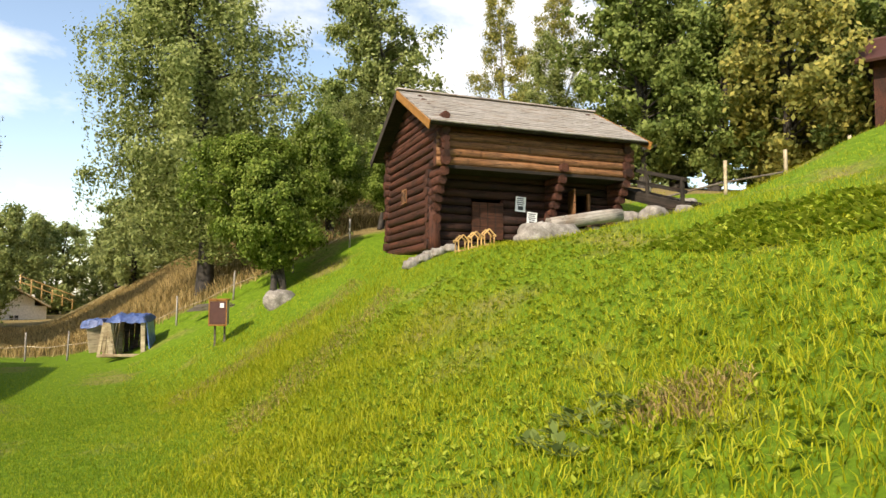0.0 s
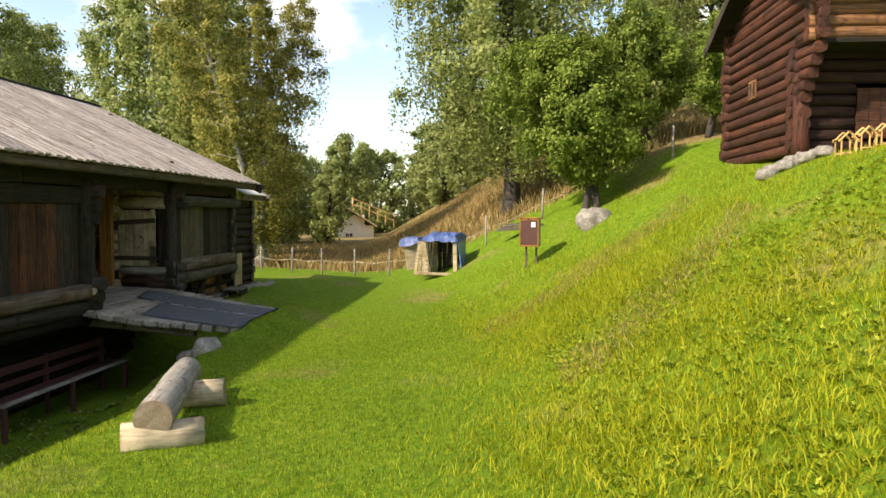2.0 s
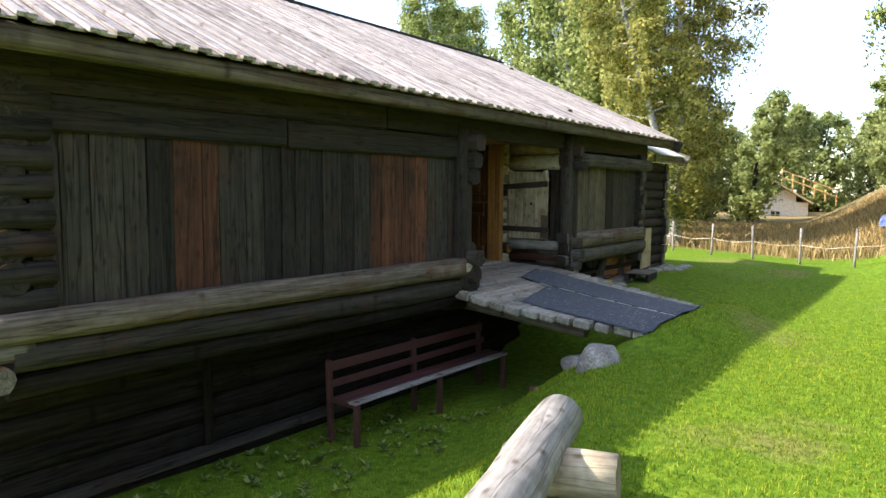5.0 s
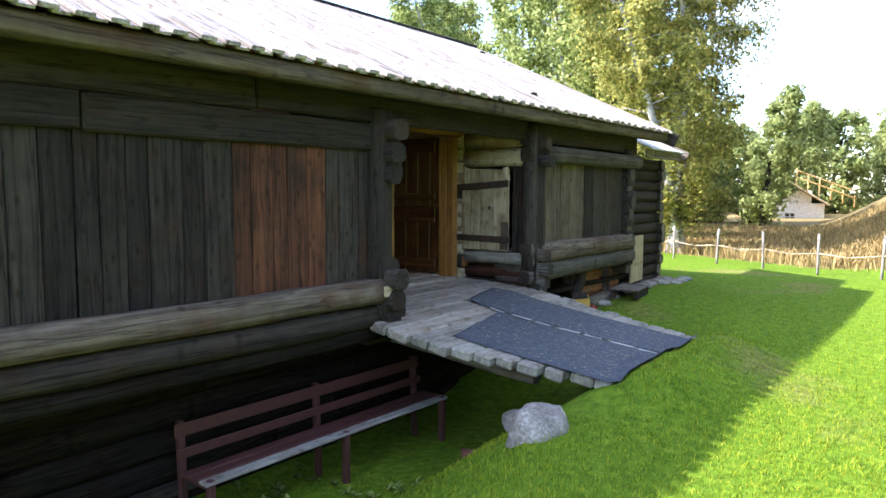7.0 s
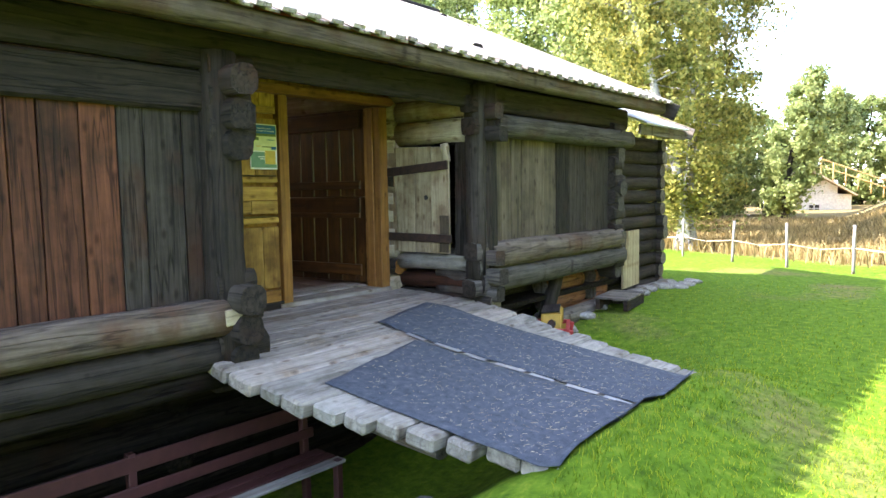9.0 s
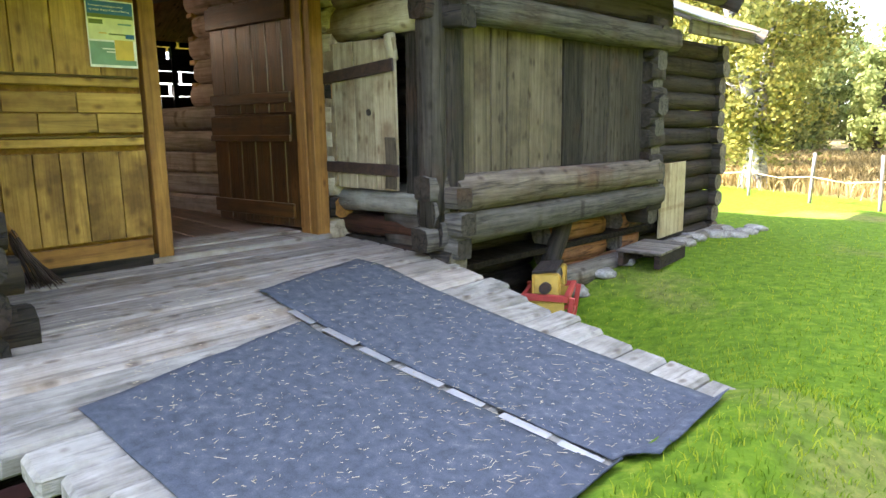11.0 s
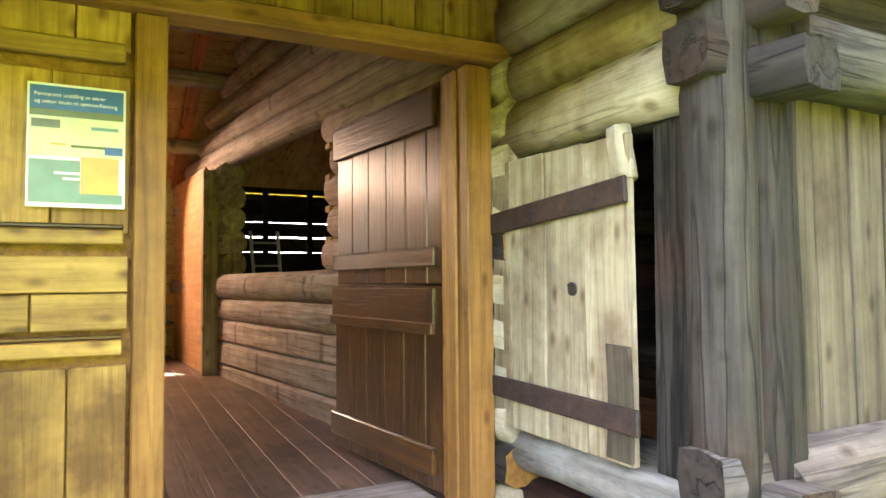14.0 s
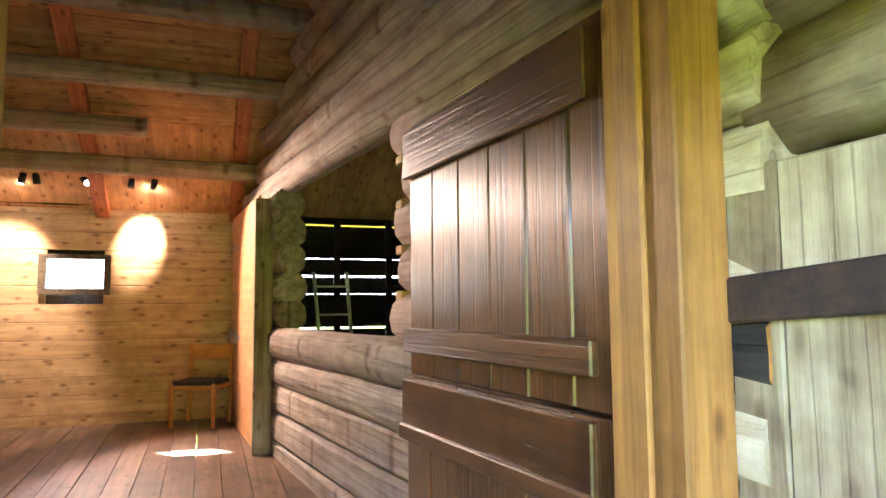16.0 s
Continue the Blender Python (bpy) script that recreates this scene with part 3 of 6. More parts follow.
gable = struct("wall_south", "sun-bleached orange-brown log gable of the barn")
stack(gable, "x", Y0 + 0.1, XW, XF - 0.1, 0.1, 2.4, 0.135, M_SUNLOG, 0.12, end=M_TAR, square=0.45)
stack(gable, "x", Y0 + 0.15, XW, XL, -1.75, 0.0, 0.155, M_TAR, 0.1)
log("log", (XW, Y0 - 0.05, 0.0), (XF + 0.10, Y0 - 0.05, 0.02), 0.11, M_SUNLOG, gable, end=M_GREYLOG)
log("log_end", (XF + 0.0, Y0 + 0.2, 0.20), (XF + 0.0, Y0 - 0.26, 0.20), 0.085, M_GREYLOG, gable, end=M_GREYLOG)
log("log_end", (XF + 0.02, Y0 + 0.3, 0.36), (XF + 0.02, Y0 - 0.30, 0.36), 0.10, M_GREYLOG, gable, end=M_GREYLOG)
zz = 2.45
while zz < RIDGE_Z - 0.15:
    k = (zz - EAVE_Z) / (RIDGE_Z - EAVE_Z)
    half = min(3.85, 3.95 * (1 - k))
    log("log", (RIDGE_X - half, Y0 + 0.12, zz), (RIDGE_X + half, Y0 + 0.12, zz), 0.15, M_SUNLOG, gable)
    zz += 0.28
for i in range(9):
    log("log_end", (XF - 0.06, Y0 + 0.4, 0.55 + 0.22 * i), (XF - 0.06, Y0 - 0.10 - 0.03 * (i % 3), 0.55 + 0.22 * i), 0.10, M_TAR, gable, end=M_TAR)

# porch: left cheek, planked panel with its frame, doorway
porch = struct("wall_porch", "yellow oiled pine panel wall beside the barn doorway")
stack(porch, "x", YL + 0.03, XD, XF - 0.2, 0.1, 2.4, 0.14, M_TAR, 0.05)


def vboards(y0, y1, z0, z1, x, mat, parent, w0=0.15, w1=0.24, d=0.025):
    yy = y0
    while yy < y1 - 0.02:
        w = min(RNG.uniform(w0, w1), y1 - yy)
        board("board", (x, yy + w / 2, z0), (x, yy + w / 2, z1), w - 0.005, d, mat, parent, up=(1, 0, 0), bevel=0.004, seed=yy)
        yy += w


def hboards(y0, y1, z0, z1, x, mat, parent, split):
    for a, b in zip(split, split[1:]):
        board("board", (x, a + 0.003, (z0 + z1) / 2), (x, b - 0.003, (z0 + z1) / 2), z1 - z0 - 0.006, 0.025, mat, parent, up=(1, 0, 0), bevel=0.004)


PX = XD + 0.03
put("backing_board", box_mesh(0.03, 1.45, 2.3), M_FRAME, porch, pose(XD - 0.03, 14.25, 1.2))
vboards(13.6, 14.94, 0.30, 0.93, PX, M_YELLOWLOW, porch)
vboards(13.6, 14.94, 1.42, 2.02, PX, M_YELLOW, porch, 0.2, 0.3)
hboards(13.6, 14.94, 1.20, 1.34, PX, M_YELLOW, porch, (13.6, 14.05, 14.5, 14.94))
hboards(13.6, 14.94, 1.06, 1.20, PX, M_YELLOW, porch, (13.6, 14.25, 14.62, 14.94))
vboards(13.6, 14.94, 2.12, 2.3, PX, M_YELLOW, porch, 0.25, 0.4)
for z0, hgt in ((0.14, 0.14), (0.97, 0.055), (1.38, 0.055), (2.07, 0.07)):
    board("rail", (PX + 0.02, 13.6, z0 + hgt / 2), (PX + 0.02, 14.92, z0 + hgt / 2), hgt, 0.05, M_FRAME if z0 < 0.2 else M_YELLOW, porch, up=(1, 0, 0))
    if 0.5 < z0 < 2:
        board("groove_strip", (PX + 0.015, 13.6, z0 + hgt + 0.012), (PX + 0.015, 14.92, z0 + hgt + 0.012), 0.018, 0.02, M_LEAF, porch, up=(1, 0, 0))
board("skirting", (PX + 0.03, 13.6, 0.1), (PX + 0.03, 14.95, 0.1), 0.12, 0.05, M_TAR, porch, up=(1, 0, 0))

door_frame = struct("door_frame", "orange pine frame of the barn doorway", "door frame")
board("jamb", (XD + 0.02, 15.01, 0.08), (XD + 0.02, 15.01, 2.27), 0.115, 0.12, M_FRAME, door_frame, up=(1, 0, 0), cuts=2)
board("jamb", (XD + 0.02, 16.455, 0.08), (XD + 0.02, 16.455, 2.27), 0.135, 0.12, M_FRAME, door_frame, up=(1, 0, 0), cuts=2)
board("jamb_lining", (XD - 0.1, 16.40, 0.08), (XD - 0.1, 16.40, 2.27), 0.05, 0.14, M_FRAME, door_frame, up=(1, 0, 0))
board("jamb_lining", (XD - 0.1, 15.05, 0.08), (XD - 0.1, 15.05, 2.27), 0.05, 0.14, M_FRAME, door_frame, up=(1, 0, 0))
board("lintel", (XD + 0.05, 13.55, 2.31), (XD + 0.05, 16.62, 2.33), 0.09, 0.16, M_FRAME, door_frame, up=(1, 0, 0))
board("threshold", (XD - 0.05, 14.9, 0.10), (XD - 0.05, 16.6, 0.10), 0.06, 0.3, M_DECK, door_frame, up=(1, 0, 0))
board("worn_sill", (XD - 0.38, 15.08, 0.136), (XD - 0.38, 16.37, 0.136), 0.40, 0.024, M_DECK, door_frame, wobble=0.004, cuts=6, label="pale worn sill plank")
upper = struct("wall_above_door", "vertical yellow pine boards above the barn doorway")
vboards(13.6, 16.62, 2.38, 3.25, PX - 0.01, M_YELLOW, upper, 0.14, 0.2)
put("backing_board", box_mesh(0.03, 3.1, 0.95), M_FRAME, upper, pose(XD - 0.03, 15.1, 2.85))

# side of the right box: log cheek with the small door
cheek = struct("wall_porch_side", "old log wall with a small plank door at the porch")
for i in range(11):
    zz = 0.16 + 0.205 * i
    log("sawn_log_end", (XD - 0.35, 16.62, zz), (XD + 0.16 + RNG.uniform(-0.02, 0.02), 16.62 + RNG.uniform(-0.015, 0.015), zz), 0.105, M_PALELOG if i not in (1, 6) else M_TAR, cheek, square=0.85, end=M_PALELOG if i not in (1, 6) else M_FRAME)
for i, (zz, rr) in enumerate(((1.95, 0.15), (2.20, 0.13), (2.46, 0.15), (2.72, 0.15))):
    log("log", (XD + 0.1, 16.68, zz), (XF - 0.02 + 0.05 * (i % 2), 16.68, zz), rr * 0.95, M_PALELOG, cheek, end=M_TAR, square=0.55, wob=0.05)
log("log", (XD + 0.0, 16.66, 0.43), (XF + 0.04, 16.66, 0.46), 0.10, M_DECKEND, cheek, end=M_PALELOG, wob=0.16)
log("log", (XD + 0.0, 16.72, 0.22), (XF + 0.1, 16.72, 0.24), 0.085, M_PLANKRED, cheek, end=M_SILLDARK, square=0.8, wob=0.1)
log("log", (XD + 0.0, 16.72, 0.0), (XF + 0.2, 16.72, 0.0), 0.12, M_TAR, cheek, end=M_GREYLOG)
stack(cheek, "x", 17.0, XD, XF - 0.3, -0.9, -0.1, 0.13, M_TAR, 0.05)
board("side_board", (-6.88, 16.66, 0.5), (-6.88, 16.68, 1.85), 0.24, 0.04, M_PLANK, cheek, up=(0, -1, 0))

# right box front
wall_right = struct("wall_front_right", "grey plank wall on heavy sill logs beside the porch")
log("post", (XF + 0.0, 16.80, 0.12), (XF + 0.0, 16.80, 2.5), 0.145, M_TAR, wall_right, square=0.5, wob=0.1)
log("post", (XF + 0.02, 16.64, 0.3), (XF + 0.02, 16.64, 2.4), 0.11, M_PLANK, wall_right, square=0.5, wob=0.1)
log("log", (XF + 0.02, 16.8, 0.52), (XF + 0.02, 20.15, 0.545), 0.15, M_SILL, wall_right, square=0.85, wob=0.05)
log("log", (XF + 0.02, 16.6, 0.24), (XF + 0.02, 20.25, 0.27), 0.135, M_SILLDARK, wall_right, square=0.85, end=M_PLANK)
for i, (dy, zz, rr) in enumerate(((-0.24, 0.60, 0.105), (-0.20, 0.40, 0.11), (-0.28, 0.20, 0.10), (-0.26, 1.96, 0.10), (-0.28, 2.2, 0.10))):
    log("log_end", (XF + 0.02, 16.9, zz), (XF + 0.02, 16.75 + dy, zz), rr, M_SILLDARK if i < 3 else M_TAR, wall_right, end=M_TAR, square=0.9, sides=8)
    log("log_end", (XF - 0.6, 16.74, zz - 0.08), (XF + 0.26 + 0.05 * (i % 2), 16.74, zz - 0.08), rr * 0.9, M_SILLDARK if i < 3 else M_TAR, wall_right, end=M_PLANK, square=0.9, sides=8)
yy = 16.94
while yy < 20.05:
    w = RNG.uniform(0.2, 0.34)
    board("plank", (XF - 0.03, yy + w / 2, 0.6), (XF - 0.03 + RNG.uniform(-0.01, 0.01), yy + w / 2, 1.92), w - 0.008, 0.04, M_OLDBOARD if yy < 18.3 else M_PLANK, wall_right, up=(1, 0, 0), wobble=0.006, cuts=3, seed=yy)
    yy += w
put("backing_board", box_mesh(0.02, 3.2, 1.5), M_TAR, wall_right, pose(XF - 0.09, 18.5, 1.2))
log("log", (XF + 0.05, 16.86, 1.99), (XF + 0.05, 20.45, 2.0), 0.13, M_SILLDARK, wall_right, square=0.8)
for i in range(9):
    zz = 0.05 + 0.245 * i
    log("log_end", (XF - 0.9, 20.10, zz), (XF + 0.07 + 0.04 * (i % 3), 20.10, zz), 0.115, M_TAR, wall_right, end=M_SILLDARK, square=0.7, sides=10)
    log("log_end", (XF, 19.9, zz + 0.12), (XF, 20.24 + 0.05 * (i % 2), zz + 0.12), 0.105, M_TAR, wall_right, end=M_TAR, square=0.7, sides=10)

base_right = struct("wall_foundation", "low log foundation with stones under the barn's north bay")
stack(base_right, "y", -7.0, 18.6, 20.2, -0.62, 0.12, 0.125, M_SUNLOG, 0.1, gaps=((19.55, 19.9, -0.3, 0.2),), end=M_GREYLOG)
stack(base_right, "y", -7.35, 16.9, 18.6, -0.9, 0.12, 0.13, M_TAR, 0.1)
log("log", (-6.82, 18.3, -0.5), (-6.82, 22.6, -0.48), 0.12, M_GREYLOG, base_right, square=0.7)
log("brace_log", (-6.85, 18.35, -0.45), (-6.85, 18.7, 0.18), 0.1, M_TAR, base_right)

ext = struct("wall_extension", "grey log wall of the low lean-to behind the barn")
stack(ext, "y", -7.1, 20.4, 22.55, -0.55, 2.2, 0.12, M_TAR, 0.2, end=M_GREYLOG)
stack(ext, "x", 22.55, -14, -7.1, -0.55, 2.2, 0.12, M_TAR, 0.2, end=M_GREYLOG)

# ---- roof ----
roof = struct("roof_east", "silvery weathered board roof of the barn", "roof")
SL = Vector((RIDGE_X - EAVE_X, 0, RIDGE_Z - EAVE_Z))
UPR = Vector((SL.z, 0, -SL.x)).normalized()
if UPR.z < 0:
    UPR = -UPR
under, over = box_mesh(SL.length, 0.13, 0.022, 0.003), [box_mesh(SL.length + 0.02 * k, 0.128, 0.036, 0.005, 0.006, k, 4) for k in range(5)]
RM = Matrix((-SL.normalized(), Vector((0, -1, 0)), UPR)).transposed().to_4x4()
if RM.determinant() < 0:
    RM = Matrix((-SL.normalized(), Vector((0, 1, 0)), UPR)).transposed().to_4x4()
mid = Vector((EAVE_X, 0, EAVE_Z)) + SL / 2
y, k = 7.2, 0
while y < 20.95:
    m = RM.copy()
    m.translation = mid + Vector((0, y, 0)) + UPR * 0.02
    put("roof_board", under, M_ROOF, roof, m)
    m = RM.copy()
    m.translation = mid + Vector((0, y + 0.11, 0)) + UPR * 0.056 - SL.normalized() * RNG.uniform(0.0, 0.05)
    put("roof_board", over[k % 5], M_ROOF, roof, m)
    y += 0.222
    k += 1
m = RM.copy()
m.translation = mid + Vector((0, 14.1, 0)) - UPR * 0.012
put("sheathing", box_mesh(SL.length - 0.9, 13.6, 0.025), M_ROOFIN, roof, m, "orange boards under the roof")
log("eave_log", (EAVE_X - 0.12, 7.2, EAVE_Z - 0.075), (EAVE_X - 0.12, 20.85, EAVE_Z - 0.05), 0.085, M_SILL, roof, square=0.9, wob=0.04, r1=0.085)
log("ridge_log", (RIDGE_X, 7.15, RIDGE_Z + 0.06), (RIDGE_X, 20.95, RIDGE_Z + 0.06), 0.07, M_TAR, roof)
for yy in (7.12, 7.3):
    board("bargeboard", (EAVE_X + 0.12, yy, EAVE_Z - 0.14), (RIDGE_X, yy, RIDGE_Z - 0.08), 0.03, 0.27, M_BENCHLOG, roof, up=UPR, label="grey bargeboard")
board("bargeboard", (EAVE_X + 0.1, 20.97, EAVE_Z - 0.12), (RIDGE_X, 20.97, RIDGE_Z - 0.08), 0.035, 0.24, M_PLANK, roof, up=UPR)
west = struct("roof_west", "weathered board roof of the barn's rear slope", "roof")
SW = Vector((-4.6, 0, EAVE_Z - RIDGE_Z))
board("roof_slab", (RIDGE_X, 14.1, RIDGE_Z), (RIDGE_X - 4.6, 14.1, EAVE_Z), 13.7, 0.06, M_ROOF, west, up=(SW.z, 0, 4.6))
board("sheathing", (RIDGE_X - 0.05, 14.1, RIDGE_Z - 0.06), (RIDGE_X - 4.5, 14.1, EAVE_Z - 0.04), 13.6, 0.03, M_ROOFIN, west, up=(SW.z, 0, 4.6))
wslope = Vector((-4.6, 0, EAVE_Z - RIDGE_Z))
for i in range(25):
    p = Vector((RIDGE_X - 0.05, 0, RIDGE_Z - 0.094)) + wslope * ((i + 0.5) / 25.5)
    board("sheathing_board", (p.x, 12.25, p.z), (p.x, 16.62, p.z), wslope.length / 25.5 - 0.006, 0.024, M_ROOFIN, west, up=(SW.z, 0, 4.6), seed=i)
extroof = struct("roof_extension", "pale board roof of the low lean-to", "roof")
yy = 20.95
while yy < 22.75:
    board("roof_board", (-6.52, yy, 2.27), (-10.5, yy, 4.0), 0.15, 0.03, M_TIN, extroof, up=UPR)
    yy += 0.165
board("eave_board", (-6.66, 20.9, 2.20), (-6.66, 22.8, 2.20), 0.05, 0.16, M_GREYLOG, extroof)
board("bargeboard", (-6.5, 22.82, 2.2), (-10.5, 22.82, 3.9), 0.03, 0.2, M_GREYLOG, extroof, up=UPR)

# ---- inside the barn ----
inner = struct("wall_inner", "grey-brown log wall with a square opening inside the barn")


def roof_under(x):
    """Height of the roof's underside over x."""
    return RIDGE_Z - 0.24 - abs(x - RIDGE_X) * (RIDGE_Z - EAVE_Z) / 4.6


def inner_y(x):
    return 16.135 + (x + 12.9) * 0.143


z, k = 0.22, 0
while z < 4.3:
    xa = xb = None
    for f in np.linspace(XW, XD - 0.3, 40):
        if roof_under(f) > z:
            xa, xb = (f if xa is None else xa), f
    if xa is not None and xb - xa > 0.4:
        spans = [(xb, xa)]
        if 1.30 < z < 2.50:
            spans = [(xb, -10.18 - 0.06 * (k % 2)), (-12.85, xa)]
        for s, e in spans:
            d = RNG.uniform(-0.03, 0.03)
            if z < 0.9:
                board("hewn_log", (s, inner_y(s) + d, z), (e, inner_y(e) + d, z), 0.2 + (0.06 if z < 0.3 else 0), 0.242, M_INLOG, inner, bevel=0.03, wobble=0.014, cuts=14, seed=z)
            else:
                log("log", (s, inner_y(s) + d, z), (e, inner_y(e) + d, z), 0.135 * RNG.uniform(0.95, 1.08), M_INLOG, inner, end=M_INLOG, square=0.3, wob=0.05)
    z += 0.245
    k += 1
for i in range(4):
    put("wedge", box_mesh(0.12, 0.1, 0.05), M_FRESH, inner, pose(-10.22, inner_y(-10.2) - 0.06, 1.56 + 0.245 * i))

floor = struct("floor", "worn red-brown plank floor inside the barn", "floor")
fb = [box_mesh(7.1, 0.19 + 0.012 * k, 0.05, 0.003) for k in range(3)]
yy, k = 12.3, 0
while yy < 20.2:
    w = 0.19 + 0.012 * (k % 3)
    put("floor_board", fb[k % 3], M_FLOOR, floor, pose(-11.55, yy + w / 2, 0.17 - 0.004 * (k % 2), 0, 1.3, 0))
    yy += w + 0.004
    k += 1
rear = struct("wall_rear", "horizontal new pine boards on the barn's rear wall")
WIN = (13.82, 14.38, 1.74, 2.06)
zz = 0.2
while zz < 2.62:
    h = 0.196
    spans = [(12.3, 15.98)]
    if zz + h > WIN[2] and zz < WIN[3]:
        spans = [(12.3, WIN[0]), (WIN[1], 15.98)]
    for a, b in spans:
        board("board", (XW, a, zz + h / 2), (XW, b, zz + h / 2), h - 0.004, 0.03, M_PINEWALL, rear, up=(1, 0, 0), bevel=0.004, seed=zz)
    zz += h
# Unseen backing, added to keep daylight from leaking between the boards.
for ya, yb, za, zb in ((12.2, WIN[0], 0.1, 2.65), (WIN[1], 15.98, 0.1, 2.65), (WIN[0], WIN[1], 0.1, WIN[2]), (WIN[0], WIN[1], WIN[3], 2.65)):
    put("backing_board", box_mesh(0.03, yb - ya, zb - za, 0), M_TAR, rear, pose(XW - 0.04, (ya + yb) / 2, (za + zb) / 2))
log("wall_plate", (XW + 0.02, 12.3, 2.76), (XW + 0.02, 16.5, 2.76), 0.12, M_TAR, rear, square=0.6)
south_in = struct("wall_inner_south", "plain log wall closing the barn room")
z = 0.2
while z < 4.2:
    half = min(4.3, (RIDGE_Z - 0.24 - z) / 0.465)
    if half > 0.3:
        log("log", (max(XW, RIDGE_X - half), 12.2, z), (min(XD, RIDGE_X + half), 12.2, z), 0.14, M_INLOG, south_in)
    z += 0.26
outer_w = struct("wall_west", "gappy horizontal boards of the dark north bay")
zz, k = -0.3, 0
while zz < 2.65:
    for a, b in ((16.0, 18.0 + 0.2 * (k % 3)), (18.05 + 0.2 * (k % 3), 20.3)):
        board("board", (XW, a, zz), (XW, b, zz), 0.20, 0.03, M_TAR, outer_w, up=(1, 0, 0))
    zz += 0.222 if k % 3 == 1 else 0.209 if k % 2 else 0.197
    k += 1
for yy in (16.95, 17.6, 18.3, 19.2):
    board("stud", (XW + 0.06, yy, 0.1), (XW + 0.06, yy, 2.6), 0.08, 0.06, M_TAR, outer_w, up=(1, 0, 0))
north_w = struct("wall_north", "dark log wall closing the barn's north bay")
stack(north_w, "x", 20.2, XW, XF - 0.2, -0.8, 2.5, 0.15, M_TAR, 0.0)
zz = 2.6
while zz < RIDGE_Z - 0.2:
    half = 4.3 * (1 - (zz - EAVE_Z) / (RIDGE_Z - EAVE_Z))
    log("log", (RIDGE_X - half, 20.2, zz), (RIDGE_X + half, 20.2, zz), 0.15, M_TAR, north_w)
    zz += 0.28
rear_low = struct("wall_rear_outer", "dark outer boards behind the barn")
put("outer_board", box_mesh(0.03, 4.6, 4.4), M_TAR, rear_low, pose(XW - 0.12, 10.0, 0.5))

ceiling = struct("ceiling", "grey log purlins and orange rafters under the roof boards", "ceiling")
for f in (0.12, 0.28, 0.44, 0.57, 0.69):
    p = Vector((RIDGE_X, 0, RIDGE_Z - 0.26)) + f * Vector((-4.6, 0, EAVE_Z - RIDGE_Z))
    log("purlin", (p.x, 12.2, p.z), (p.x, 16.45 if f != 0.57 else 14.9, p.z), 0.098, M_INLOG, ceiling)
for f in (0.2, 0.55):
    p = Vector((RIDGE_X, 0, RIDGE_Z - 0.26)) + f * SL * -1
    log("purlin", (p.x, 12.2, p.z), (p.x, 16.45, p.z), 0.098, M_INLOG, ceiling)
for yy in (12.9, 14.35, 15.75):
    board("rafter", (RIDGE_X, yy, RIDGE_Z - 0.13), (RIDGE_X - 4.4, yy, EAVE_Z - 0.05), 0.14, 0.09, M_RAFTER, ceiling, up=(SW.z, 0, 4.6))
    board("rafter", (RIDGE_X, yy, RIDGE_Z - 0.13), (EAVE_X - 0.5, yy, EAVE_Z + 0.12), 0.14, 0.09, M_RAFTER, ceiling, up=UPR)

# ---- ramp ----
ramp = thing("entrance_ramp", -6.0, 15.0, -0.2, "grey weathered plank ramp with lichen on its edges", "ramp")


def ramp_z(x):
    return 0.10 - 0.10 * float(ease(-x, 5.4, 8.0) * -1 + 1) - 0.34 * max(0.0, (x + 6.7) / 2.6) + 0.0


x, k = -7.86, 0
while x < -4.34:
    w = RNG.uniform(0.24, 0.33) if x < -6.2 else RNG.uniform(0.20, 0.26)
    ya = 13.25 + 0.02 * k + RNG.uniform(-0.05, 0.05) + max(0, x + 6.0) * 0.25
    yb = 16.90 - (x + 7.86) * 0.13 + RNG.uniform(-0.05, 0.05)
    xa, xb = x, x + w
    za, zb = ramp_z(xa), ramp_z(xb)
    tilt = math.degrees(math.atan2(za - zb, w))
    put("plank", box_mesh(yb - ya, w - 0.012, 0.11, 0.02, 0.014, k, 8), M_DECKRUST if -7.0 < x < -6.7 else M_DECK if x < -6.4 else M_DECKEND, ramp,
        Matrix.Translation(((xa + xb) / 2, (ya + yb) / 2, (za + zb) / 2 - 0.055)) @ pose(0, 0, 0, 0, tilt, 0) @ pose(0, 0, 0, 0, 0, 90))
    x += w
    k += 1
for yy in (14.0, 15.1, 16.4):
    log("bearer", (-7.8, yy, -0.18), (-5.0, yy, -0.42), 0.1, M_GREYLOG, ramp)
log("bearer", (-7.0, 13.55, -0.20), (-7.0, 16.9, -0.22), 0.12, M_TAR, ramp)


